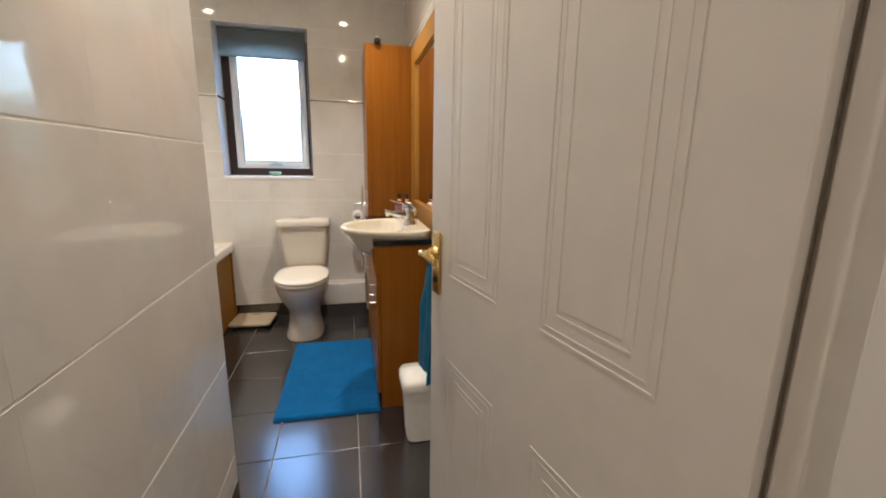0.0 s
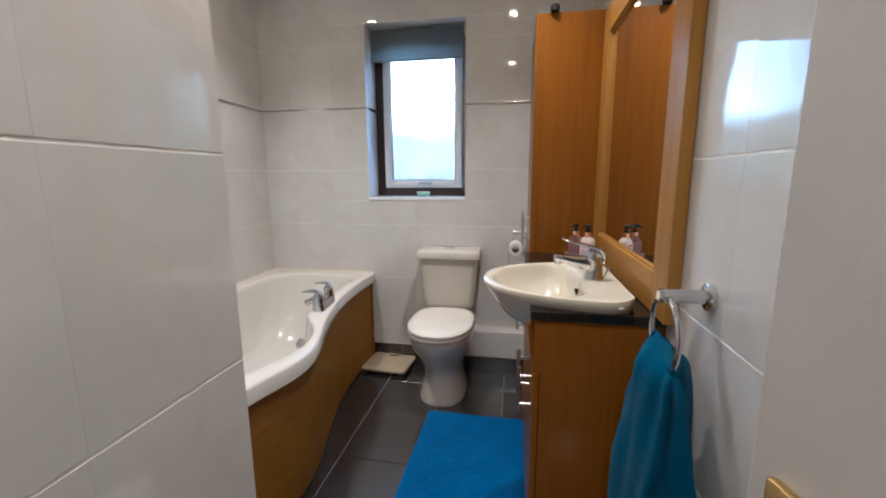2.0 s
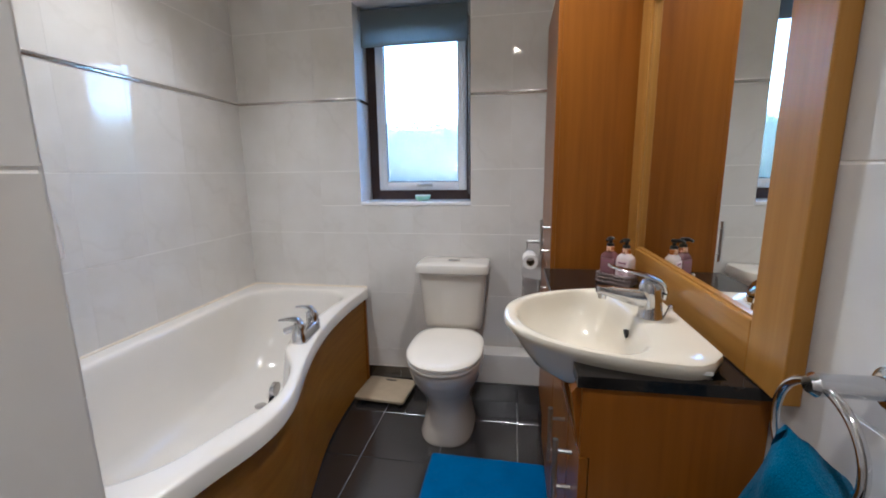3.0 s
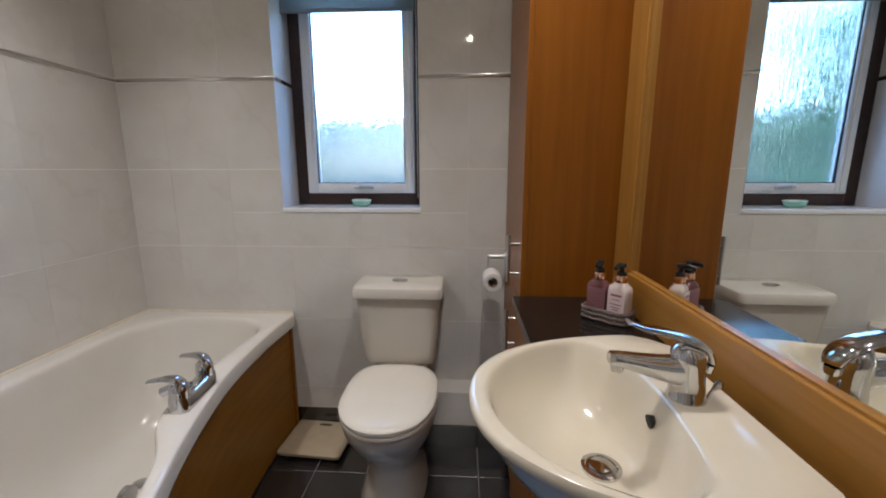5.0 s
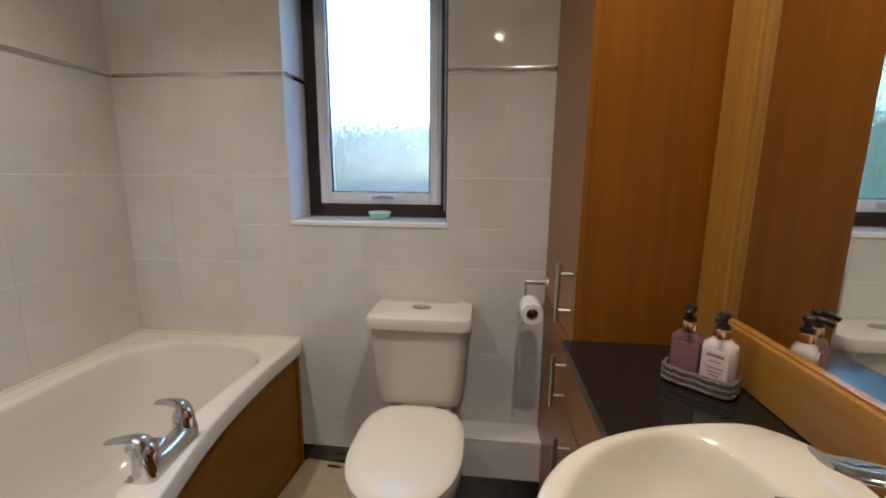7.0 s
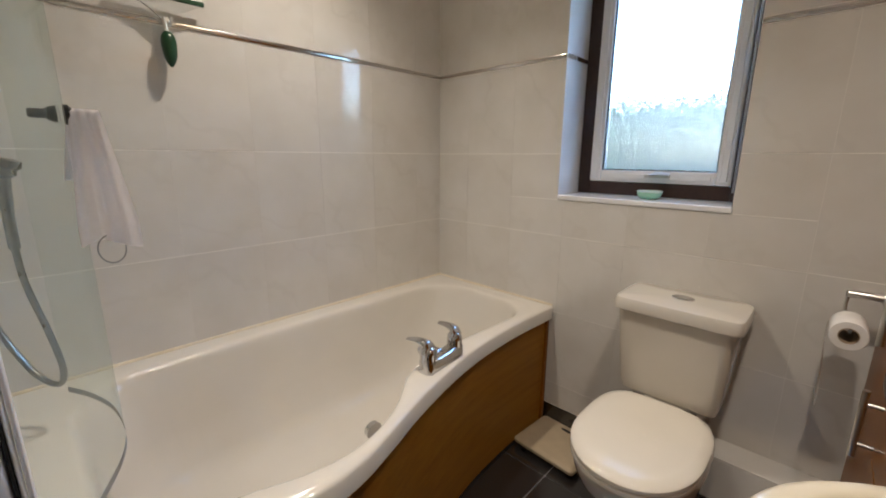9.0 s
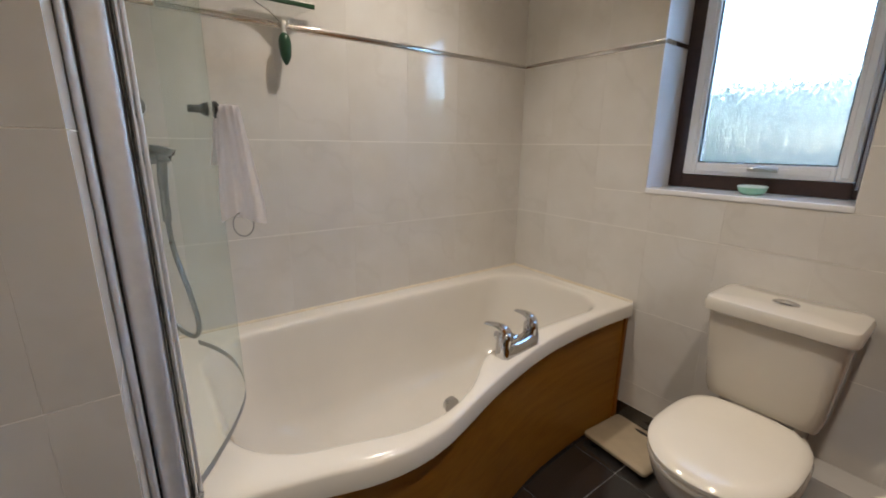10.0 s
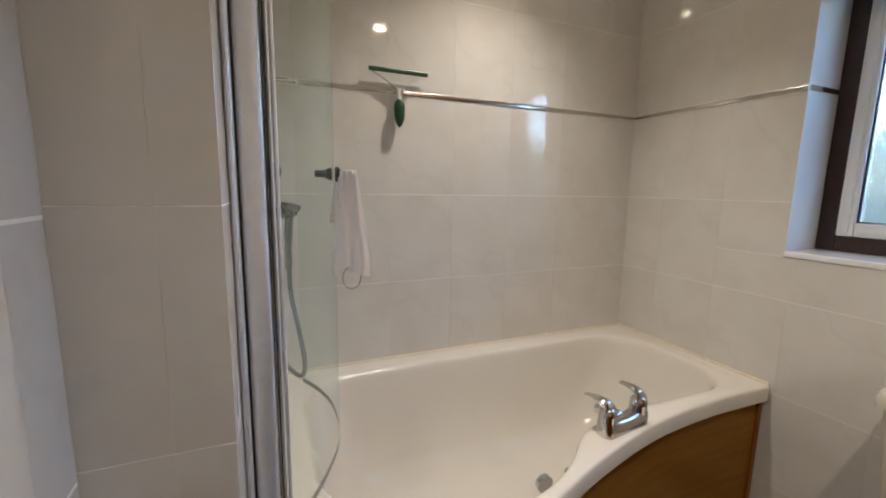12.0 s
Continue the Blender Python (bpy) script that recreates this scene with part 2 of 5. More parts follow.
TEAL = cloth("teal_towelling", (0.0, 0.072, 0.16), (0.001, 0.125, 0.25))
RUGM = cloth("teal_rug_pile", (0.0, 0.095, 0.27), (0.002, 0.16, 0.45), 300, 0.006)
WHITECLOTH = plain("white_face_cloth", (0.95, 0.925, 0.94), 0.9, vary=0.03, scale=90, relief=0.00015)
GREEN = plain("bottle_green_plastic", (0.010, 0.050, 0.020), 0.3, vary=0.1)
RUBBER = plain("grey_rubber_seal", (0.22, 0.23, 0.23), 0.45, vary=0.08)
SEALSTRIP = plain("pale_grey_seal", (0.40, 0.41, 0.41), 0.35, vary=0.08)
_cn, _cl = WHITECLOTH.node_tree.nodes, WHITECLOTH.node_tree.links
_tr, _mx = _cn.new("ShaderNodeBsdfTranslucent"), _cn.new("ShaderNodeMixShader")
_tr.inputs["Color"].default_value, _mx.inputs[0].default_value = (0.93, 0.91, 0.92, 1), 0.5
_cl.new(_cn["Principled BSDF"].outputs[0], _mx.inputs[1])
_cl.new(_tr.outputs[0], _mx.inputs[2])
_cl.new(_mx.outputs[0], _cn["Material Output"].inputs["Surface"])
PAPER = plain("white_tissue_paper", (0.80, 0.78, 0.76), 0.95, vary=0.03, scale=60, relief=0.00015)
CARD = plain("brown_card", (0.33, 0.25, 0.17), 0.9)
COPPER = plain("rose_gold_collar", (0.85, 0.52, 0.38), 0.2, 1.0, vary=0.05)
PINKLAB = plain("pale_pink_label", (0.76, 0.62, 0.61), 0.5, vary=0.04)
MAUVE = plain("mauve_soap_plastic", (0.17, 0.07, 0.075), 0.2, vary=0.1)
LOTION = plain("pink_lotion_plastic", (0.70, 0.59, 0.56), 0.25, vary=0.04)
INK = plain("plum_print", (0.30, 0.12, 0.18), 0.6)
SILVERY = plain("woven_silver_wicker", (0.24, 0.19, 0.175), 0.35, 0.3, vary=0.4, scale=220, relief=0.003)
MIRROR, _n, _l, _b = material("silvered_mirror")
_b.inputs["Base Color"].default_value = (0.86, 0.88, 0.86, 1)
_b.inputs["Metallic"].default_value, _b.inputs["Roughness"].default_value = 1.0, 0.006
SCREENGLASS = sheet_glass("clear_screen_glass", (0.955, 0.985, 0.965), 0.065)
# Chrome with the shadow on the shower fittings put into its colour.
SHADED_CHROME = plain("shaded_grey_chrome", (0.30, 0.31, 0.31), 0.28, 1.0, vary=0.1)
PANE = obscure_glass()
DISHGLASS, _n, _l, _b = clear_glass("green_tinted_glass", (0.55, 0.93, 0.74), 0.15)
_b.inputs["Transmission Weight"].default_value = 0.45
CLEARPL = clear_glass("clear_soft_plastic", (0.95, 0.97, 0.97), 0.1)[0]
GRASS = plain("lawn", (0.03, 0.06, 0.022), 0.9, vary=0.4, scale=3, relief=0.02)
LEAF = leaf_material()
BULB = glow("warm_lamp_glass", (1.0, 0.80, 0.55), 14.0)


# ---- mesh helpers ----
def part(name, bm, mat, parent=None, label="", smooth=False, angle=35):
    """Link a bmesh as one mesh object."""
    me = bpy.data.meshes.new(name)
    bmesh.ops.recalc_face_normals(bm, faces=bm.faces[:])
    bm.to_mesh(me)
    bm.free()
    me.materials.append(mat)
    if smooth:
        me.shade_smooth()
        me.set_sharp_from_angle(angle=radians(angle))
    ob = new(name, me)
    if parent is not None:
        ob.parent = parent
        ob.matrix_parent_inverse = parent.matrix_basis.inverted()
    if label:
        tagged(ob, label)
    return ob


def base(name, label, category, at=(0, 0, 0), group="", kind=""):
    """An empty at a thing's foot, that holds its parts."""
    ob = new(name)
    ob.empty_display_size = 0.05
    ob.matrix_basis = Matrix.Translation(at)
    return tagged(ob, label, category, group, kind)


def add_box(bm, x0, x1, y0, y1, z0, z1, bevel=0.0, seg=2):
    made = bmesh.ops.create_cube(bm, size=1.0, matrix=Matrix.LocRotScale(((x0 + x1) / 2, (y0 + y1) / 2, (z0 + z1) / 2), None, (x1 - x0, y1 - y0, z1 - z0)))
    if bevel:
        edges = list({e for v in made["verts"] for e in v.link_edges})
        bmesh.ops.bevel(bm, geom=edges, offset=bevel, segments=seg, affect="EDGES", profile=0.5)
    return bm


def box(x0, x1, y0, y1, z0, z1, bevel=0.0, seg=2):
    return add_box(bmesh.new(), x0, x1, y0, y1, z0, z1, bevel, seg)


def loft(rings, close=True, cap0=True, cap1=True, bm=None):
    """Skin a list of rings, each a list of points of equal count."""
    bm = bm or bmesh.new()
    rows = [[bm.verts.new(p) for p in r] for r in rings]
    n = len(rows[0])
    for a, b in zip(rows, rows[1:]):
        for i in range(n if close else n - 1):
            j = (i + 1) % n
            bm.faces.new((a[i], a[j], b[j], b[i]))
    if cap0 and close:
        bm.faces.new(rows[0][::-1])
    if cap1 and close:
        bm.faces.new(rows[-1])
    return bm


def tube(path, radius, seg=12, bm=None, closed=False):
    """A round bar swept along points; radius is a number or one for each point."""
    pts = [Vector(p) for p in path]
    rr = [radius] * len(pts) if isinstance(radius, (int, float)) else radius
    rings, side = [], None
    for i, p in enumerate(pts):
        a = pts[i - 1] if (i or closed) else p
        b = pts[(i + 1) % len(pts)] if (i < len(pts) - 1 or closed) else p
        t = (b - a).normalized()
        if side is None:
            side = t.orthogonal().normalized()
        side = (side - t * side.dot(t)).normalized()
        up = t.cross(side)
        rings.append([p + (side * math.cos(k) + up * math.sin(k)) * rr[i] for k in (2 * math.pi * j / seg for j in range(seg))])
    if closed:
        rings.append(rings[0])
        bm = loft(rings, True, False, False, bm)
        bmesh.ops.remove_doubles(bm, verts=bm.verts[:], dist=1e-5)
        return bm
    return loft(rings, True, True, True, bm)


def lathe(profile, seg=28, at=(0, 0, 0), bm=None, turn=None):
    """Turn (radius, height) pairs about z."""
    turn = turn or Matrix()
    rings = [[Vector(at) + turn @ Vector((r * math.cos(2 * math.pi * k / seg), r * math.sin(2 * math.pi * k / seg), z)) for k in range(seg)] for r, z in profile]
    return loft(rings, True, True, True, bm)


def spline(points, steps=8):
    """Catmull-Rom through the points."""
    ps = [Vector(p) for p in points]
    ps = [2 * ps[0] - ps[1]] + ps + [2 * ps[-1] - ps[-2]]
    out = []
    for a, b, c, d in zip(ps, ps[1:], ps[2:], ps[3:]):
        for k in range(steps):
            t = k / steps
            out.append(0.5 * (2 * b + (c - a) * t + (2 * a - 5 * b + 4 * c - d) * t * t + (3 * b - a - 3 * c + d) * t ** 3))
    return out + [ps[-2]]


def super_ring(cx, y0, y1, hw, z, n=40, power=2.4, back=None):
    """A rounded plan outline between y0 (front) and y1 (back); back: a squarer power behind the widest point."""
    cy, out = (y0 + y1) / 2, []
    for k in range(n):
        a = 2 * math.pi * k / n
        p = (back or power) if math.sin(a) > 0 else power
        c, s = math.cos(a), math.sin(a)
        out.append(Vector((cx + hw * math.copysign(abs(c) ** (2 / p), c), cy + (y1 - y0) / 2 * math.copysign(abs(s) ** (2 / p), s), z)))
    return out


def structure(ob, label, category):
    return tagged(ob, label, category, kind="structure")


# ---- structure ----
def wall(name, label, x0, x1, y0, y1, z0=0.0, z1=CEIL, mat=GROUT):
    return structure(part(name, box(x0, x1, y0, y1, z0, z1), mat), label, "wall")


T = 0.0010  # tile thickness over the wall's face
floor = structure(part("floor", add_box(box(LEFT - 0.1, RIGHT + 0.1, END - 0.19, BACK + 0.02, -0.10, -0.004), HALL_X - 0.38, RIGHT + 0.1, DOORWALL - 0.16, END - 0.19, -0.10, -0.004), FLOOR_GROUT), "dark charcoal tiled bathroom floor with thin grout lines", "floor")
structure(part("hall_floor", box(-1.3, 1.3, -1.6, DOORWALL - 0.16, -0.10, 0.0), CARPET), "beige carpet in the hall outside the door", "floor")
structure(part("ceiling", box(-1.75, 1.45, -1.75, BACK + 0.3, CEIL, CEIL + 0.12), PLASTER), "plain white painted bathroom ceiling with downlights", "ceiling")


def wall_with_window():
    bm = bmesh.new()
    y0, y1 = BACK + T, BACK + 0.28
    for x0, x1, z0, z1 in ((LEFT - 0.15, WIN_L - T, 0, CEIL), (WIN_R + T, RIGHT + 0.15, 0, CEIL), (WIN_L - T, WIN_R + T, 0, SILL - 0.004), (WIN_L - T, WIN_R + T, HEAD + T, CEIL)):
        add_box(bm, x0, x1, y0, y1, z0, z1)
    return structure(part("wall_north", bm, GROUT), "white marble-effect tiled wall with a small window", "wall")


wall_n = wall_with_window()
wall_w = wall("wall_west", "white marble-effect tiled wall along the bath", LEFT - 0.15, LEFT - T, END - 0.2, BACK + T)
wall_e = wall("wall_east", "white tiled wall behind the mirror and vanity", RIGHT + T, RIGHT + 0.15, DOORWALL, BACK + T)
wall_end = wall("wall_shower", "tiled end wall of the bath behind the shower", LEFT - T, PIER - T, END - 0.2 + T, END - T)
wall_pier = wall("wall_pier", "short tiled pier beside the shower screen", PIER - 0.2, PIER - T + 0.0002, NIB - 0.1, END - 0.001 - T)
wall_hall = wall("wall_entrance", "cream tiled wall beside the bathroom entrance", HALL_X - 0.4, HALL_X - T, DOORWALL - 0.14, NIB - T)


def wall_with_door():
    bm = bmesh.new()
    add_box(bm, 0.30, 1.45, DOORWALL - 0.14, DOORWALL - 0.001, 0, CEIL)
    add_box(bm, HALL_X + 0.0, 0.30, DOORWALL - 0.14, DOORWALL - 0.001, 2.07, CEIL)
    return structure(part("wall_south", bm, HALLPAINT), "painted wall around the bathroom doorway", "wall")


wall_with_door()
wall("wall_hall_far", "plain warm painted hall wall", -1.4, 1.4, -1.75, -1.6, mat=HALLPAINT)
wall("wall_hall_left", "plain warm painted hall wall", -1.45, -1.3, -1.6, DOORWALL - 0.14, mat=HALLPAINT)
wall("wall_hall_side", "plain warm painted hall wall", 1.3, 1.45, -1.6, DOORWALL - 0.14, mat=HALLPAINT)
wall("wall_hall_left_return", "plain warm painted wall beside the doorway", -1.45, HALL_X - 0.4, DOORWALL - 0.14, DOORWALL, mat=HALLPAINT)


# ---- door frame, door ----
def door_frame():
    f = base("door_frame", "white painted wooden door frame around the bathroom entrance", "door frame", (0, DOORWALL, 0), kind="structure")
    part("jamb", add_box(box(0.270, 0.300, DOORWALL - 0.15, DOORWALL + 0.004, 0, 2.06, 0.002), 0.255, 0.2705, DOORWALL - 0.15, DOORWALL - 0.045, 0, 2.04, 0.002), DOORPAINT, f)
    part("jamb", box(HALL_X + 0.001, HALL_X + 0.022, DOORWALL - 0.15, DOORWALL + 0.004, 0, 2.06, 0.002), DOORPAINT, f)
    part("head", box(HALL_X + 0.022, 0.270, DOORWALL - 0.15, DOORWALL + 0.004, 2.04, 2.068, 0.002), DOORPAINT, f)
    part("architrave", box(0.283, 0.345, DOORWALL + 0.0, DOORWALL + 0.018, 0, 2.1, 0.004), DOORPAINT, f)
    part("architrave", box(0.272, 0.345, DOORWALL - 0.16, DOORWALL - 0.141, 0, 2.1, 0.004), DOORPAINT, f)


door_frame()


def moulding(bm, u0, u1, z0, z1, face, out, deep, wide):
    """A raised bead frame on the door face (local y = face, out = -1 or 1)."""
    for a0, a1, b0, b1 in ((u0, u1, z0, z0 + wide), (u0, u1, z1 - wide, z1), (u0, u0 + wide, z0 + wide, z1 - wide), (u1 - wide, u1, z0 + wide, z1 - wide)):
        add_box(bm, a0, a1, min(face - 0.002 * out, face + deep * out), max(face - 0.002 * out, face + deep * out), b0, b1, min(deep, wide) * 0.45, 2)


def door():
    """Hung on its right edge; local x runs from the hinge to the latch, +y is the face seen from the hall."""
    d = base("door_1", "white painted four-panel door standing open with brass lever", "door", (0, 0, 0), kind="structure")
    w = 0.742
    bm = box(0, w, 0.004, 0.040, 0.008, 2.03, 0.002)
    cols = ((0.100, 0.309), (0.432, 0.639))
    rows = ((0.13, 0.674), (0.877, 1.90))
    part("leaf", bm, DOORPAINT, d)
    for face, out in ((0.004, -1), (0.040, 1)):
        for c0, c1 in cols:
            for r0, r1 in rows:
                q = bmesh.new()
                moulding(q, c0, c1, r0, r1, face, out, 0.0009, 0.006)
                moulding(q, c0 + 0.013, c1 - 0.013, r0 + 0.013, r1 - 0.013, face, out, 0.0005, 0.004)
                moulding(q, c0 + 0.036, c1 - 0.036, r0 + 0.036, r1 - 0.036, face, out, 0.0007, 0.005)
                add_box(q, c0 + 0.05, c1 - 0.05, min(face - 0.001 * out, face + 0.0007 * out), max(face - 0.001 * out, face + 0.0007 * out), r0 + 0.05, r1 - 0.05, 0.0009, 1)
                part("panel", q, DOORPAINT, d)
    # brass lever on a long plate, both sides
    for s in (1, -1):
        y = 0.004 if s > 0 else 0.040
        u = w - 0.040
        plate = part("handle_plate", box(u - 0.021, u + 0.021, min(y, y - 0.007 * s), max(y, y - 0.007 * s), 0.822, 0.972, 0.0025), BRASS, d, "worn polished brass handle plate", True)
        q = tube([(u, y - 0.006 * s, 0.921), (u, y - 0.020 * s, 0.921), (u, y - 0.022 * s, 0.921), (u, y - 0.043 * s, 0.922)], [0.017, 0.014, 0.010, 0.010], 18)
        pts = spline([(u + 0.010, y - 0.040 * s, 0.922), (u - 0.010, y - 0.043 * s, 0.923), (u - 0.034, y - 0.043 * s, 0.923), (u - 0.058, y - 0.042 * s, 0.921), (u - 0.076, y - 0.040 * s, 0.918)], 5)
        rows = []
        for i, c in enumerate(pts):
            t = i / (len(pts) - 1)
            hh, ww = 0.0085 + 0.0035 * t, 0.0085 - 0.003 * t
            rows.append([c + Vector((0, ww * math.cos(a), hh * math.sin(a))) for a in (2 * math.pi * j / 14 for j in range(14))])
        loft(rows, True, True, True, q)
        part("lever", q, BRASS, d, "flared brass lever", True, 60)
        q = tube([(u, y - 0.006 * s, 0.856), (u, y - 0.011 * s, 0.856)], [0.0075, 0.007], 14)
        part("keyhole_disc", q, HOLE_SHADE, d, smooth=True)
        for zz in (0.832, 0.962):
            for du in (-0.011, 0.011):
                part("screw", tube([(u + du, y - 0.006 * s, zz), (u + du, y - 0.0082 * s, zz)], [0.0034, 0.0028], 10), BRASS, d)
    for zz in (0.25, 1.02, 1.80):
        part("hinge", tube([(-0.004, 0.0, zz - 0.04), (-0.004, 0.0, zz + 0.04)], 0.006, 10), BRASS, d, smooth=True)
    # leaf swung into the room about its hinge
    hx, hy, ex, ey = DOOR_HINGE[0], DOOR_HINGE[1], DOOR_EDGE[0], DOOR_EDGE[1]
    ang = math.atan2(ey - hy, ex - hx)
    d.matrix_basis = Matrix.Translation((hx, hy, 0)) @ Matrix.Rotation(ang, 4, "Z") @ Matrix.Translation((0, -0.040, 0))
    return d


DOOR_HINGE, DOOR_EDGE = (0.257, 0.577), (0.115, 1.300)


# ---- window ----
def window():
    w = base("window_1", "small brown-framed window with rain-patterned privacy glass", "window", ((WIN_L + WIN_R) / 2, BACK + 0.2, SILL), kind="structure")
    y0, y1 = BACK + 0.165, BACK + 0.225
    q = bmesh.new()
    z0, z1 = SILL + 0.016, HEAD - 0.002
    x0, x1 = WIN_L + 0.001, WIN_R - 0.001
    fw = 0.050
    for a in ((x0, x0 + fw, z0, z1), (x1 - fw * 0.72, x1, z0, z1), (x0 + fw, x1 - fw * 0.72, z0, z0 + fw), (x0 + fw, x1 - fw * 0.72, z1 - fw, z1)):
        add_box(q, a[0], a[1], y0, y1, a[2], a[3], 0.003)
    part("window_frame", q, MAHOGANY, w, "dark brown outer frame")
    q = bmesh.new()
    sx0, sx1, sz0, sz1 = x0 + fw + 0.001, x1 - fw * 0.72 - 0.001, z0 + fw + 0.001, z1 - fw - 0.001
    sw = 0.045
    for a in ((sx0, sx0 + sw, sz0, sz1), (sx1 - sw, sx1, sz0, sz1), (sx0 + sw, sx1 - sw, sz0, sz0 + sw), (sx0 + sw, sx1 - sw, sz1 - sw, sz1)):
        add_box(q, a[0], a[1], y0 - 0.006, y1 - 0.02, a[2], a[3], 0.006, 3)
        add_box(q, a[0] + 0.012, a[1] - 0.012, y0 - 0.011, y0 - 0.004, a[2] + 0.012, a[3] - 0.012, 0.003, 2)
    sash = part("sash", q, UPVC, w, "white opening sash")
    pane = part("pane", box(sx0 + sw - 0.006, sx1 - sw + 0.006, y0 + 0.016, y0 + 0.020, sz0 + sw - 0.006, sz1 - sw + 0.006), PANE, w, "rain-patterned obscure glass")
    pane.visible_shadow = False
    q = bmesh.new()
    gx0, gx1, gz0, gz1 = sx0 + sw, sx1 - sw, sz0 + sw, sz1 - sw
    for a in ((gx0 - 0.001, gx0 + 0.0045, gz0, gz1), (gx1 - 0.0045, gx1 + 0.001, gz0, gz1), (gx0 + 0.0045, gx1 - 0.0045, gz0 - 0.001, gz0 + 0.0045), (gx0 + 0.0045, gx1 - 0.0045, gz1 - 0.0045, gz1 + 0.001)):
        add_box(q, a[0], a[1], y0 + 0.006, y0 + 0.0155, a[2], a[3], 0.001, 1)
    part("gasket", q, BLACK, sash, "thin black glazing gasket")
    hx = (sx0 + sx1) / 2 + 0.015
    q = box(hx - 0.045, hx + 0.045, y0 - 0.017, y0 - 0.006, sz0 + 0.020, sz0 + 0.034, 0.003)
    tube(spline([(hx - 0.02, y0 - 0.018, sz0 + 0.030), (hx + 0.0, y0 - 0.034, sz0 + 0.033), (hx + 0.05, y0 - 0.040, sz0 + 0.030)], 5), 0.006, 10, q)
    part("window_handle", q, SATIN, w, "silver sash handle")
    # reveal lining and sill
    q = bmesh.new()
    add_box(q, WIN_L - T + 0.0008, WIN_L, BACK - 0.001, y1, SILL, HEAD + T)
    add_box(q, WIN_R, WIN_R + T - 0.0005, BACK - 0.001, y1, SILL, HEAD + T)
    add_box(q, WIN_L, WIN_R, BACK - 0.001, y1, HEAD, HEAD + T - 0.0005)
    part("reveal", q, REVEALW, w, "white glazed reveal")
    part("window_sill", box(WIN_L - 0.003, WIN_R + 0.003, BACK - 0.004, y1, SILL - 0.006, SILL + 0.014, 0.004), REVEALW, w, "white sill")
    part("metal_trim", box(WIN_L - 0.0005, WIN_L + 0.0035, BACK + 0.004, y0, 1.539, 1.555, 0.001), CHROME, w)


REVEALW = plain("white_glazed_reveal", (0.80, 0.81, 0.83), 0.18, vary=0.02, scale=9)


def roller_blind():
    b = base("roller_blind", "grey fabric roller blind drawn partly down over the window", "blind", ((WIN_L + WIN_R) / 2, BACK + 0.08, HEAD))
    x0, x1 = WIN_L + 0.016, WIN_R - 0.020
    part("roller", tube([(x0, BACK + 0.085, 1.968), (x1, BACK + 0.085, 1.968)], 0.021, 18), BLIND, b, smooth=True)
    rows = []
    for k in range(13):
        z = 1.968 - k * (1.968 - 1.815) / 12
        rows.append([(x0 + (x1 - x0) * j / 10, BACK + 0.0635 + 0.0012 * math.sin(j * 1.3 + k * 0.5), z) for j in range(11)])
    q = loft(rows, False, False, False)
    bmesh.ops.solidify(q, geom=q.faces[:], thickness=0.0012)
    part("fabric", q, BLIND, b, "plain grey fabric", True)
    part("bottom_bar", box(x0, x1, BACK + 0.060, BACK + 0.069, 1.806, 1.822, 0.003), BLIND, b)
    part("bracket", box(x0 - 0.010, x0 - 0.001, BACK + 0.06, BACK + 0.115, 1.935, HEAD - 0.001, 0.002), SATIN, b)
    part("bracket", box(x1 + 0.001, x1 + 0.010, BACK + 0.06, BACK + 0.115, 1.935, HEAD - 0.001, 0.002), SATIN, b)
    q = bmesh.new()
    for k in range(150):
        bmesh.ops.create_icosphere(q, subdivisions=1, radius=0.0026, matrix=Matrix.Translation((x1 + 0.007, BACK + 0.045, 1.965 - k * 0.006)))
        bmesh.ops.create_icosphere(q, subdivisions=1, radius=0.0026, matrix=Matrix.Translation((x1 + 0.007, BACK + 0.062, 1.965 - k * 0.006)))
    part("bead_chain", q, SATIN, b, "hanging bead chain", True)


window()
roller_blind()
door()


# ---- downlights ----
def downlight(x, y):
    d = base("downlight", "recessed round downlight with warm bulb and chrome ring", "ceiling light", (x, y, CEIL), "ceiling downlights")
    part("ring", lathe([(0.030, -0.001), (0.030, -0.006), (0.043, -0.006), (0.045, -0.003), (0.045, 0.0)], 28, (x, y, CEIL)), CHROME, d, "chrome ring", True)
    part("bulb", lathe([(0.0005, -0.0075), (0.020, -0.0085), (0.027, -0.0065), (0.027, -0.002)], 24, (x, y, CEIL)), BULB, d, "glowing warm bulb", True)


for lx, ly, share in LIGHTS:
    downlight(lx, ly)


# ---- bath ----
EDGE = spline([(-0.803, 1.791), (-0.785, 1.90), (-0.755, 2.03), (-0.722, 2.14), (-0.711, 2.23), (-0.721, 2.32), (-0.752, 2.42), (-0.795, 2.54), (-0.840, 2.70), (-0.873, 2.86), (-0.890, 3.03), (-0.895, 3.20), (-0.889, 3.403)], 6)
RIM = 0.56


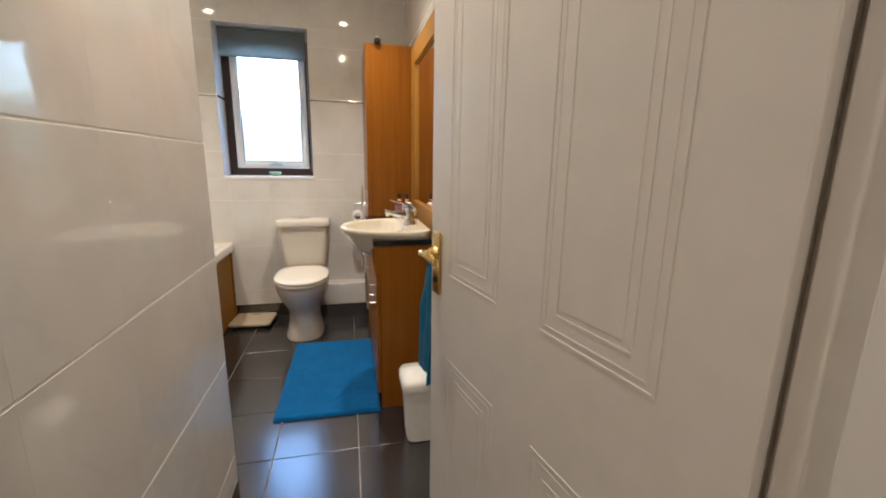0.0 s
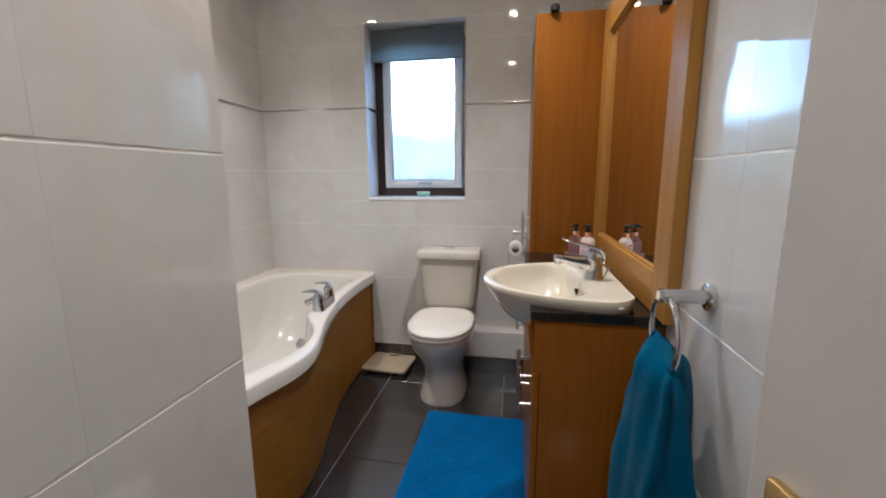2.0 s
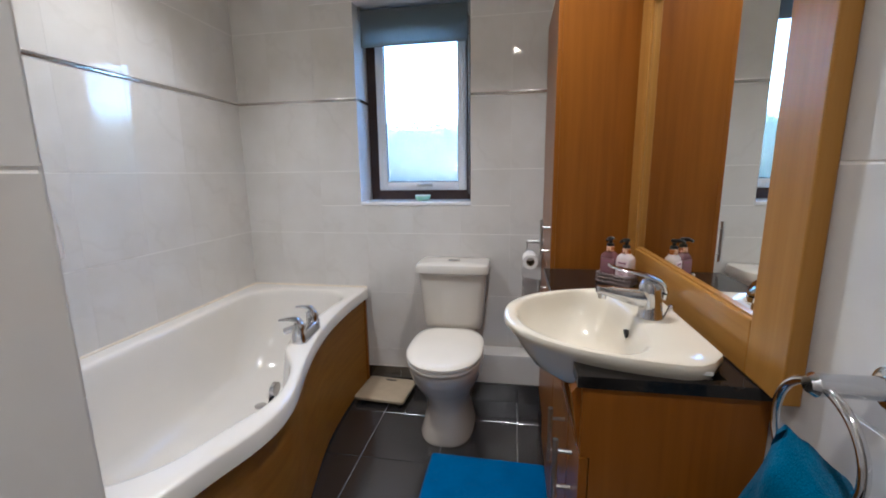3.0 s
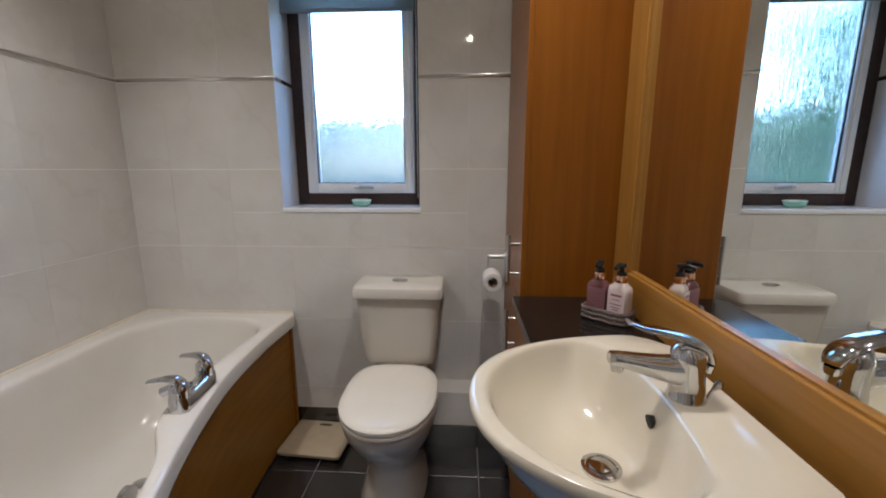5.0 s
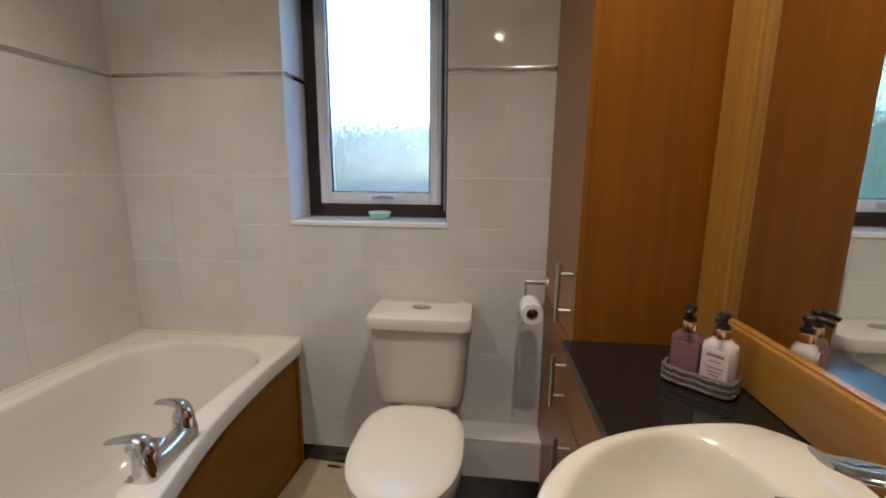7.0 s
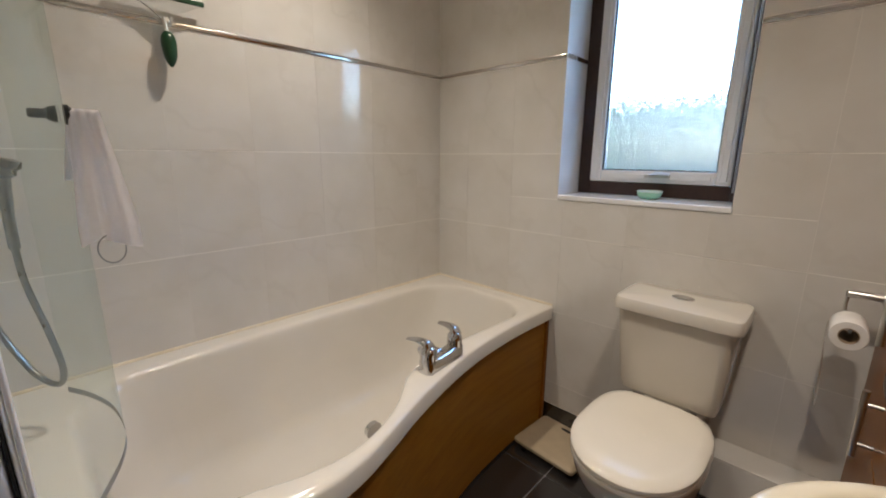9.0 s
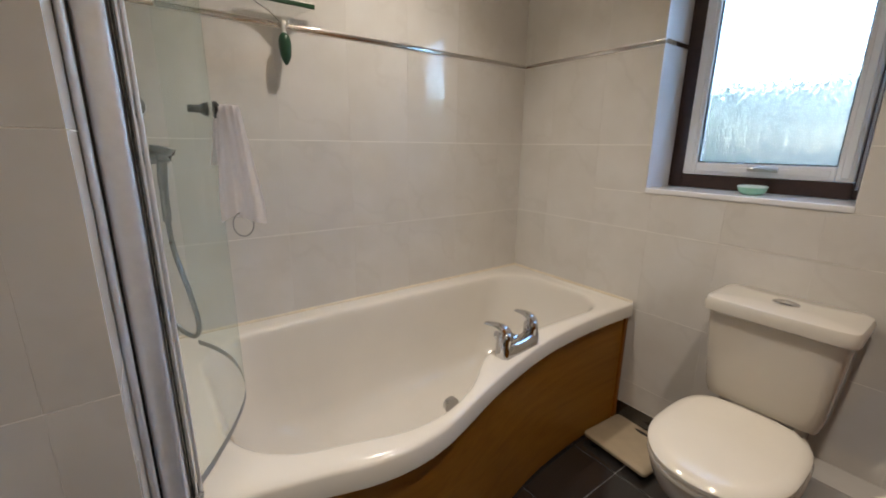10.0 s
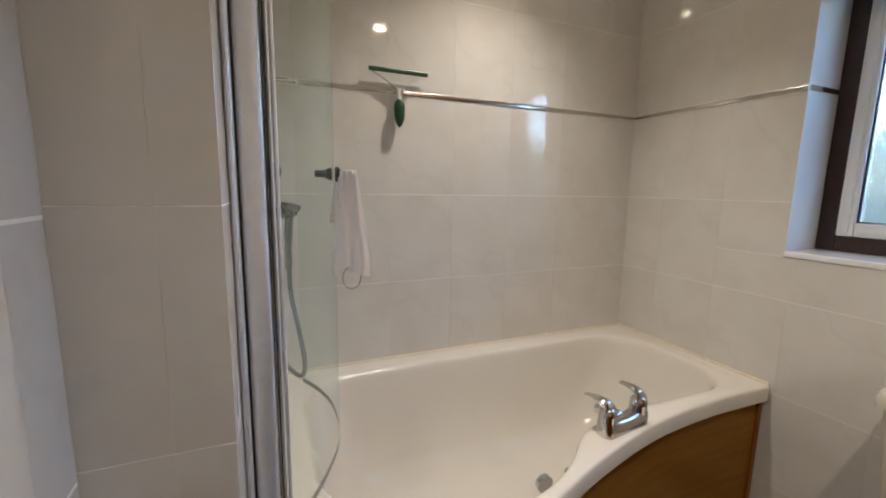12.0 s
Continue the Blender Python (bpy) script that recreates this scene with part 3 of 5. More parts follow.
def bath():
    b = base("bath", "white acrylic P-shaped bath with chrome taps and golden wood panel", "bath", (-1.1, 2.6, 0))
    n = len(EDGE)
    wallx, y0, y1 = LEFT + 0.002, END + 0.002, BACK - 0.003

    def outline(inset_edge, inset_wall, inset_near, inset_far, z, corner, power=1.0):
        """Closed loop: along the curved edge, then back along the wall with rounded corners."""
        pts = []
        for e in EDGE:
            v = (e.y - y0) / (y1 - y0)
            yy = y0 + inset_near + v * (y1 - y0 - inset_near - inset_far)
            reach = 0.115 if e.y < 2.61 else 0.34          # tap deck: sudden towards the bulge, easing to the far end
            deck = 0.052 * math.exp(-((e.y - 2.61) / reach) ** 2) if inset_edge > 0.02 else 0.0
            pts.append(Vector((e.x - inset_edge - deck, yy, z)))
        ring = [Vector((wallx + inset_wall, y1 - inset_far - k / 23 * (y1 - y0 - inset_near - inset_far), z)) for k in range(24)]
        loop = pts + ring
        if corner <= 0.004:
            return loop
        ya, yb = y0 + inset_near, y1 - inset_far
        out = []
        for p in loop:
            q = p.copy()
            for yc, s in ((ya, 1), (yb, -1)):
                d = (q.y - yc) * s
                if d < corner:
                    t = 1 - d / corner
                    pull = corner * (1 - math.sqrt(max(0.0, 1 - min(t, 0.985) ** 2)))
                    q.x += pull if p.x < wallx + 0.35 else -pull
            out.append(q)
        return out

    rings = [outline(0.012, 0.0, 0.0, 0.0, RIM - 0.060, 0),
             outline(0.002, 0.0, 0.0, 0.0, RIM - 0.056, 0),
             outline(0.0, 0.0, 0.0, 0.0, RIM - 0.008, 0),
             outline(0.006, 0.002, 0.0, 0.0, RIM, 0),
             outline(0.030, 0.055, 0.06, 0.045, RIM + 0.001, 0.12),
             outline(0.047, 0.076, 0.110, 0.066, RIM - 0.0005, 0.16),
             outline(0.053, 0.083, 0.118, 0.073, RIM - 0.004, 0.17),
             outline(0.057, 0.087, 0.124, 0.077, RIM - 0.012, 0.175),
             outline(0.060, 0.090, 0.130, 0.082, RIM - 0.026, 0.18),
             outline(0.066, 0.096, 0.14, 0.090, RIM - 0.060, 0.18),
             outline(0.082, 0.106, 0.17, 0.15, RIM - 0.22, 0.19),
             outline(0.110, 0.128, 0.21, 0.22, RIM - 0.34, 0.20),
             outline(0.165, 0.175, 0.28, 0.30, RIM - 0.40, 0.19),
             outline(0.245, 0.250, 0.43, 0.42, RIM - 0.415, 0.15)]
    part("tub", loft(rings, True, False, True), ACRYLIC, b, "white acrylic tub", True, 60)
    # bowed timber panel below the lip
    q = loft([[(e.x - 0.022 - 0.036 * math.exp(-((e.y - 2.2) / 0.22) ** 2), e.y, 0.012) for e in EDGE], [(e.x - 0.020, e.y, RIM - 0.05) for e in EDGE]], False, False, False)
    bmesh.ops.solidify(q, geom=q.faces[:], thickness=0.010)
    part("side_panel", q, GOLD, b, "bowed golden oak veneer side panel", True, 50)
    part("end_batten", box(-0.918, -0.901, BACK - 0.030, BACK - 0.010, 0.012, RIM - 0.05, 0.002), CHERRY, b)
    seal = [(LEFT + 0.001, END + 0.004), (LEFT + 0.001, BACK - 0.001), (-0.897, BACK - 0.001)]
    q = bmesh.new()
    for (xa, ya), (xb, yb) in zip(seal, seal[1:]):
        tube([(xa, ya, RIM + 0.001), (xb, yb, RIM + 0.001)], 0.0065, 8, q)
    part("sealant", q, SEALANT, b, "cream silicone sealant bead", True)
    # twin-lever mixer on the rim
    tx, ty = -0.891, 2.726
    d = Vector((-0.115, 0.99, 0)).normalized()
    side, up = Vector((d.y, -d.x, 0)), Vector((0, 0, 1))
    mid = Vector((tx, ty, RIM))
    rows = []
    for k in range(17):
        u = -1 + k / 8
        p = mid + d * 0.088 * u
        end = min(1.0, (1 - abs(u)) / 0.08 + 0.55)
        w, h = 0.026 * end, 0.036 + 0.020 * abs(u) ** 3
        rows.append([p + side * w, p + side * w * 0.92 + up * h * 0.75, p + side * w * 0.55 + up * h, p - side * w * 0.55 + up * h, p - side * w * 0.92 + up * h * 0.75, p - side * w])
    part("tap_body", loft(rows), CHROME, b, "chrome bath mixer body", True, 50)
    for out in (-1, 1):
        p = mid + d * 0.066 * out
        part("tap_column", tube([p + up * 0.03, p + up * 0.055, p + up * 0.070, p + up * 0.080], [0.0245, 0.024, 0.0225, 0.012], 20), CHROME, b, smooth=True, angle=50)
        h0, way = p + side * 0.010 + up * 0.070, (-side + d * out * 0.12).normalized()
        pts = spline([h0, h0 + way * 0.012 + up * 0.016, h0 + way * 0.040 + up * 0.022, h0 + way * 0.078 + up * 0.019], 6)
        rows = []
        for i, c in enumerate(pts):
            t = i / (len(pts) - 1)
            w, h = 0.0235 * (1 - t) + 0.011 * t, 0.0145 * (1 - t) + 0.004 * t
            rows.append([c + d * w * math.cos(a) + up * h * math.sin(a) for a in (2 * math.pi * j / 14 for j in range(14))])
        part("tap_lever", loft(rows), CHROME, b, "chrome lever", True, 60)
    part("tap_spout", tube(spline([mid - side * 0.008 + up * 0.030, mid - side * 0.045 + up * 0.030, mid - side * 0.085 + up * 0.016], 5), 0.014, 14), CHROME, b, smooth=True)
    # overflow on the inner side
    ov = Vector((-0.846, 2.437, 0.500))
    q = tube([ov, ov + Vector((-0.014, 0.0, 0.001)), ov + Vector((-0.02, 0, 0.002))], [0.022, 0.021, 0.012], 22)
    part("overflow", q, CHROME, b, "round chrome overflow", True)
    part("waste", lathe([(0.026, 0.146), (0.026, 0.151), (0.018, 0.153)], 22, (-1.22, 2.86, 0)), CHROME, b, smooth=True)


bath()


# ---- shower screen and shower ----
def shower_screen():
    s = base("shower_screen", "curved clear glass bath screen with aluminium wall profile", "shower screen", (-0.79, END + 0.03, RIM))
    z0, z1 = RIM + 0.004, 2.02
    def upright(name, cx, y0, y1, hx, mat, label="", power=2.0, lo=z0, hi=z1):
        """A rolled profile standing on the rim, rounded towards the room."""
        cy, hy = (y0 + y1) / 2, (y1 - y0) / 2
        ring = [(cx + hx * math.copysign(abs(math.cos(a)) ** (2 / power), math.cos(a)), cy + hy * math.copysign(abs(math.sin(a)) ** (2 / power), math.sin(a))) for a in (2 * math.pi * k / 32 for k in range(32))]
        part(name, loft([[(px, py, z) for px, py in ring] for z in (lo, hi)]), mat, s, label, True, 50)

    part("wall_channel", box(-0.858, -0.816, END + 0.001, END + 0.011, z0, z1, 0.002), ALU, s, "silver aluminium wall channel", True)
    upright("channel_lip", -0.815, END + 0.0005, END + 0.0115, 0.007, ALU)
    upright("pivot_profile", -0.836, END + 0.0135, END + 0.0545, 0.022, ALU, "wide rounded silver pivot profile", 2.8)
    # Rubber joint, plus a black strip painting the shade of the lip's gap.
    part("pivot_strip", add_box(box(-0.853, -0.820, END + 0.0550, END + 0.0585, z0, z1), -0.850, -0.824, END + 0.0112, END + 0.0145, z0, z1), BLACK, s, "dark rubber joint and black strip painting a gap's shade")
    upright("glazing_bead", -0.838, END + 0.0590, END + 0.0640, 0.016, ALU, "", 4.0)
    upright("glazing_bead", -0.842, END + 0.0655, END + 0.0720, 0.014, ALU, "", 4.0)
    upright("end_cap", -0.836, END + 0.012, END + 0.0722, 0.0235, RUBBER, "dark plastic end cap", 3.0, RIM + 0.0015, z0 + 0.005)
    arc = spline([(-0.850, END + 0.070), (-0.895, 1.888), (-0.985, 1.938), (-1.084, 1.978), (-1.184, 1.992), (-1.30, 1.985), (-1.40, 1.955), (-1.475, 1.918)], 8)
    q = loft([[(p.x, p.y, z0 + 0.016) for p in arc], [(p.x, p.y, z1 - 0.002) for p in arc]], False, False, False)
    bmesh.ops.solidify(q, geom=q.faces[:], thickness=0.005)
    g = part("glass", q, SCREENGLASS, s, "bowed clear safety glass", True, 40)
    g.visible_shadow = False
    q = loft([[(p.x, p.y, z0 + 0.002) for p in arc], [(p.x, p.y, z0 + 0.018) for p in arc]], False, False, False)
    bmesh.ops.solidify(q, geom=q.faces[:], thickness=0.010)
    part("bottom_seal", q, SEALSTRIP, s, "grey rubber seal strip", True, 40)


shower_screen()


def cloth_strip(cols, thick=0.003):
    """A draped strip: columns of points, skinned and thickened."""
    q = loft(cols, False, False, False)
    bmesh.ops.solidify(q, geom=q.faces[:], thickness=thick)
    return q


def suction_hook():
    x, y, z = -1.084, 1.977, 1.243
    h = base("suction_hook", "black plastic suction hook stuck on the shower glass", "hook", (x, y, z))
    part("suction_cup", tube([(x, y - 0.003, z), (x, y - 0.010, z), (x, y - 0.016, z)], [0.014, 0.013, 0.010], 22), BLACK, h, smooth=True)
    part("stem", tube([(x, y - 0.014, z), (x, y - 0.036, z), (x, y - 0.039, z)], [0.008, 0.008, 0.006], 14), BLACK, h, smooth=True)
    part("suction_cup", tube([(x, y + 0.007, z), (x, y + 0.013, z), (x, y + 0.018, z)], [0.017, 0.017, 0.011], 22), BLACK, h, smooth=True)
    part("peg", tube([(x, y + 0.016, z), (x, y + 0.052, z), (x, y + 0.056, z)], [0.010, 0.009, 0.005], 14), BLACK, h, smooth=True)
    cols = []
    for k in range(25):
        u = k / 24
        col = []
        for j in range(29):
            s = -0.135 + j / 28 * 0.390      # along the cloth: short back fall, long front fall
            fall = max(0.0, abs(s) - 0.016)
            open_out = min(1.0, fall / 0.20)
            zz = z + 0.0125 - 0.006 * min(1.0, abs(s) / 0.016) - fall
            if s > 0.24:
                zz += 0.010 * math.sin(u * 5.0)
            fold = math.sin(u * 13.0 + 0.8) + 0.4 * math.sin(u * 29.0)
            yy = y + 0.032 + (u - 0.5) * (0.042 + (0.048 if s > 0 else 0.020) * open_out) + (0.008 * open_out if s > 0 else -0.024 * open_out)
            xx = x + math.copysign(min(abs(s), 0.014), s) + 0.0052 * fold * open_out + 0.0025 * math.sin(u * 20) * (1 - open_out)
            col.append((xx, yy, zz))
        cols.append(col)
    c = tagged(part("face_cloth", cloth_strip(cols, 0.002), WHITECLOTH, None, smooth=True, angle=80), "thin white face cloth draped over the black hook", "cloth")
    ring = [(x + 0.012, y + 0.038 + 0.021 * math.cos(a), 1.002 + 0.027 * math.sin(a)) for a in (2 * math.pi * k / 24 for k in range(24))]
    part("hanging_loop", tube(ring, 0.0013, 8, closed=True), RUBBER, c, "thin grey hanging loop", True)


suction_hook()


def shower():
    s = base("shower_handset", "chrome hand shower on a wall bracket with looping hose", "shower", (-1.32, END, 1.12))
    x, y = -1.34, 1.890
    part("bracket", tube([(x, END + 0.001, 1.135), (x, END + 0.012, 1.135), (x, END + 0.020, 1.137), (x, y - 0.01, 1.14)], [0.030, 0.028, 0.016, 0.016], 18), SHADED_CHROME, s, smooth=True)
    part("handset", tube(spline([(x, y - 0.006, 0.98), (x, y - 0.004, 1.06), (x, y, 1.12), (x, y + 0.004, 1.150), (x, y + 0.008, 1.168)], 5), [0.010] * 6 + [0.0115] * 6 + [0.020] * 3 + [0.027] * 5 + [0.015], 16), SHADED_CHROME, s, smooth=True)
    hose = spline([(x, y - 0.006, 0.98), (x + 0.005, y - 0.002, 0.90), (x + 0.03, y + 0.018, 0.78), (x + 0.05, y + 0.026, 0.70), (x + 0.02, y + 0.010, 0.662), (x - 0.04, y - 0.030, 0.70), (x - 0.06, END + 0.03, 0.86), (x - 0.05, END + 0.025, 1.16), (x - 0.04, END + 0.04, 1.235)], 7)
    part("hose", tube(hose, 0.0065, 10), SHADED_CHROME, s, "flexible metal hose", True)
    part("mixer_bar", tube([(x - 0.09, END + 0.062, 1.248), (x + 0.13, END + 0.062, 1.248)], [0.020, 0.020], 18), SHADED_CHROME, s, smooth=True)
    part("mixer_knob", tube([(x + 0.13, END + 0.062, 1.248), (x + 0.135, END + 0.062, 1.248), (x + 0.175, END + 0.062, 1.248)], [0.018, 0.024, 0.022], 18), SHADED_CHROME, s, smooth=True)
    for dx in (-0.06, 0.10):
        part("wall_elbow", tube([(x + dx, END + 0.001, 1.248), (x + dx, END + 0.062, 1.248)], [0.020, 0.014], 14), SHADED_CHROME, s, smooth=True)


shower()


def squeegee():
    s = base("squeegee", "green and clear shower squeegee hanging on the tiled wall", "squeegee", (LEFT + 0.02, 2.275, 1.56))
    x, y, zb = LEFT + 0.030, 2.270, 1.598
    part("blade", box(x - 0.004, x + 0.006, y - 0.105, y + 0.105, zb + 0.004, zb + 0.018, 0.002), GREEN, s, "dark green rubber blade")
    q = loft([[(x - 0.003, y - 0.095, zb + 0.004), (x + 0.004, y - 0.095, zb + 0.004), (x + 0.004, y + 0.095, zb + 0.004), (x - 0.003, y + 0.095, zb + 0.004)],
              [(x - 0.003, y - 0.040, zb - 0.024), (x + 0.004, y - 0.040, zb - 0.024), (x + 0.004, y + 0.040, zb - 0.024), (x - 0.003, y + 0.040, zb - 0.024)],
              [(x - 0.004, y - 0.010, zb - 0.050), (x + 0.005, y - 0.010, zb - 0.050), (x + 0.005, y + 0.010, zb - 0.050), (x - 0.004, y + 0.010, zb - 0.050)]])
    part("head", q, CLEARPL, s, "clear plastic head")
    part("neck", tube([(x, y, zb - 0.045), (x + 0.004, y, zb - 0.085)], [0.008, 0.007], 12), PLASTIC, s, smooth=True)
    part("grip", tube(spline([(x + 0.004, y, zb - 0.082), (x + 0.006, y, zb - 0.105), (x + 0.008, y, zb - 0.14), (x + 0.008, y, zb - 0.176)], 5), [0.008, 0.012, 0.015, 0.017, 0.018, 0.019, 0.0195, 0.0195, 0.019, 0.0185, 0.018, 0.017, 0.015, 0.012, 0.008, 0.003], 16), GREEN, s, "bottle green grip", True)
    part("wall_hook", tube(spline([(LEFT, y + 0.012, zb - 0.055), (LEFT + 0.02, y + 0.012, zb - 0.058), (LEFT + 0.042, y + 0.012, zb - 0.058), (LEFT + 0.046, y + 0.012, zb - 0.045)], 4), 0.004, 10), PLASTIC, s, smooth=True)


squeegee()


# ---- toilet ----
def toilet():
    t = base("toilet", "white close-coupled toilet with closed lid and cistern", "toilet", (-0.385, 3.05, 0))
    cx = -0.395
    R = super_ring
    rings = [R(cx, 2.905, 3.29, 0.122, 0.0, power=2.6), R(cx, 2.903, 3.29, 0.123, 0.012, power=2.6), R(cx, 2.925, 3.29, 0.110, 0.05, power=2.5),
             R(cx, 2.945, 3.29, 0.100, 0.12), R(cx, 2.935, 3.30, 0.106, 0.18), R(cx, 2.885, 3.31, 0.132, 0.24), R(cx, 2.835, 3.32, 0.155, 0.30),
             R(cx, 2.812, 3.325, 0.164, 0.345), R(cx, 2.806, 3.33, 0.166, 0.372), R(cx, 2.812, 3.325, 0.162, 0.382)]
    part("pan", loft(rings), TOILETCHINA, t, "white china pan", True, 60)
    part("pan_back", box(cx - 0.11, cx + 0.11, 3.20, 3.385, 0.24, 0.412, 0.03, 4), TOILETCHINA, t, smooth=True, angle=60)
    def dring(grow, z):
        return R(cx, 2.790 - grow, 3.222 + grow * 0.3, 0.164 + grow, z, 48, 2.15, 3.6)
    part("seat", loft([dring(-0.006, 0.383), dring(0.0, 0.386), dring(0.0, 0.396), dring(-0.006, 0.400)]), SEATP, t, "white toilet seat", True, 40)
    part("lid", loft([dring(-0.004, 0.402), dring(0.001, 0.405), dring(0.001, 0.414), dring(-0.006, 0.421), dring(-0.03, 0.4255), dring(-0.08, 0.428), dring(-0.13, 0.4285)]), SEATP, t, "closed white lid", True, 40)
    for s in (-0.075, 0.075):
        part("hinge", tube([(cx + s - 0.018, 3.232, 0.402), (cx + s + 0.018, 3.232, 0.402)], 0.012, 14), CHROME, t, smooth=True)
    def cring(hw, y0, z, y1=3.400):
        return R(cx, y0, y1, hw, z, 44, 9.0)
    part("cistern", loft([cring(0.120, 3.255, 0.412), cring(0.138, 3.235, 0.418), cring(0.146, 3.225, 0.45), cring(0.154, 3.212, 0.56), cring(0.163, 3.200, 0.698)]), TOILETCHINA, t, "tapered white cistern", True, 40)
    part("cistern_lid", loft([cring(0.166, 3.197, 0.698, 3.404), cring(0.176, 3.188, 0.703, 3.405), cring(0.178, 3.186, 0.728, 3.405), cring(0.172, 3.192, 0.741, 3.403), cring(0.158, 3.206, 0.746, 3.395), cring(0.06, 3.27, 0.747, 3.34)]), TOILETCHINA, t, "white cistern lid", True, 40)
    q = loft([[(cx + r * 1.25 * math.cos(a), 3.297 + r * 0.85 * math.sin(a), z) for a in (2 * math.pi * k / 28 for k in range(28))] for r, z in ((0.026, 0.745), (0.026, 0.750), (0.022, 0.7525), (0.010, 0.7515))])
    part("flush_button", q, CHROME, t, "oval chrome flush button", True)


toilet()


def pipe_boxing():
    b = base("pipe_boxing", "white tiled pipe boxing ledge beside the toilet", "boxing", (-0.1, 3.36, 0.1), kind="structure")
    x0, x1 = -0.42, 0.036
    part("boxing_body", box(x0, x1, 3.303, BACK, 0.0, 0.250), GROUT, b)
    part("front_tile", box(x0, x1, 3.297, 3.303, 0.105, 0.252, 0.0015), TILE, b)
    part("top_tile", box(x0, x1, 3.297, BACK - 0.001, 0.252, 0.259, 0.0015), TILE, b)
    part("skirting_tile", box(x0, x1, 3.296, 3.303, 0.0, 0.103, 0.0015), FLOOR, b)


pipe_boxing()


def bathroom_scale():
    s = base("bathroom_scale", "flat cream bathroom scale lying on the floor tiles", "scale", (-0.76, 3.29, 0))
    c, ang = Vector((-0.770, 3.288, 0)), radians(-4)
    def rr(hx, hy, z, p=18.0):
        return [c + Matrix.Rotation(ang, 3, "Z") @ Vector((v.x, v.y, z)) for v in super_ring(0, -hy, hy, hx, 0, 40, p)]
    part("platform", loft([rr(0.128, 0.108, 0.016), rr(0.136, 0.115, 0.020), rr(0.137, 0.116, 0.032), rr(0.131, 0.110, 0.037), rr(0.11, 0.09, 0.0375)]), CREAM, s, "cream ribbed platform", True, 40)
    part("display_window", loft([[c + Matrix.Rotation(ang, 3, "Z") @ Vector((0.032 * math.cos(a), 0.082 + 0.007 * math.sin(a), z)) for a in (2 * math.pi * k / 24 for k in range(24))] for z in (0.036, 0.039)]), BLACK, s, "dark oval dial window")
    for dx in (-0.10, 0.10):
        for dy in (-0.085, 0.085):
            part("foot", tube([c + Vector((dx, dy, 0)), c + Vector((dx, dy, 0.018))], 0.013, 12), BLACK, s)


bathroom_scale()


# ---- vanity, tall cabinet, counter ----
CNEAR, CFAR = 2.068, 2.932     # counter run along the wall
FRONT = 0.022


def bar_handle(parent, x, y, z0, z1):
    h = part("handle", tube([(x - 0.034, y, z0), (x - 0.034, y, z1)], 0.006, 12), SATIN, parent, "satin steel bar handle", True)
    for z in (z0 + 0.028, z1 - 0.028):
        part("standoff", tube([(x - 0.032, y, z), (x + 0.001, y, z)], 0.0045, 10), SATIN, h, smooth=True)


def vanity():
    v = base("vanity_unit", "cherry veneer vanity base unit with bar handles", "cabinet", (0.18, 2.45, 0))
    part("side_panel", loft([[(FRONT + 0.019, y, 0.0), (RIGHT - 0.002, y, 0.0), (RIGHT - 0.002, y, 0.779), (FRONT + 0.001, y, 0.779), (FRONT + 0.001, y, 0.635), (FRONT + 0.019, y, 0.633)] for y in (CNEAR + 0.006, CNEAR + 0.024)]), CHERRY, v, "cherry veneer end panel")
    part("carcass", box(FRONT + 0.020, RIGHT - 0.004, CNEAR + 0.026, CFAR - 0.002, 0.075, 0.672), CHERRY, v)
    part("plinth", box(FRONT + 0.055, FRONT + 0.070, CNEAR + 0.026, CFAR - 0.002, 0.0, 0.074), CHERRY, v)
    for a, b_, top in ((CNEAR + 0.048, 2.130, 0.85), (2.131, 2.520, 0.25), (2.521, CFAR - 0.003, 1.0)):
        dx, z = (0.020 * top if a < 2.4 else 0.0), 0.640 + 0.136 * top
        part("fascia", loft([[(FRONT, y, 0.640), (FRONT + 0.017, y, 0.640), (FRONT + 0.017 - dx, y, z), (FRONT - dx, y, z)] for y in (a, b_)]), CHERRY, v, "flared fascia under the basin")
    part("filler_strip", loft([[(FRONT, y, 0.640), (FRONT + 0.017, y, 0.640), (FRONT + 0.017, y, 0.778), (FRONT - 0.001, y, 0.778), (FRONT - 0.016, y, 0.756)] for y in (CNEAR + 0.0245, CNEAR + 0.0452)]), CHERRY, v)
    part("edge_banding", loft([[(FRONT - 0.001, y, 0.640), (FRONT + 0.001, y, 0.640), (FRONT - 0.016, y, 0.756), (FRONT - 0.018, y, 0.756)] for y in (CNEAR + 0.0455, CNEAR + 0.047)]), BEECH, v)
    for a, b_, hy in ((CNEAR + 0.004, 2.222, 2.160), (2.226, 2.565, 2.280), (2.569, CFAR - 0.003, 2.83)):
        d = part("door", box(FRONT, FRONT + 0.017, a, b_, 0.080, 0.632, 0.0015), CHERRY, v)
        bar_handle(d, FRONT, hy, 0.465, 0.607)


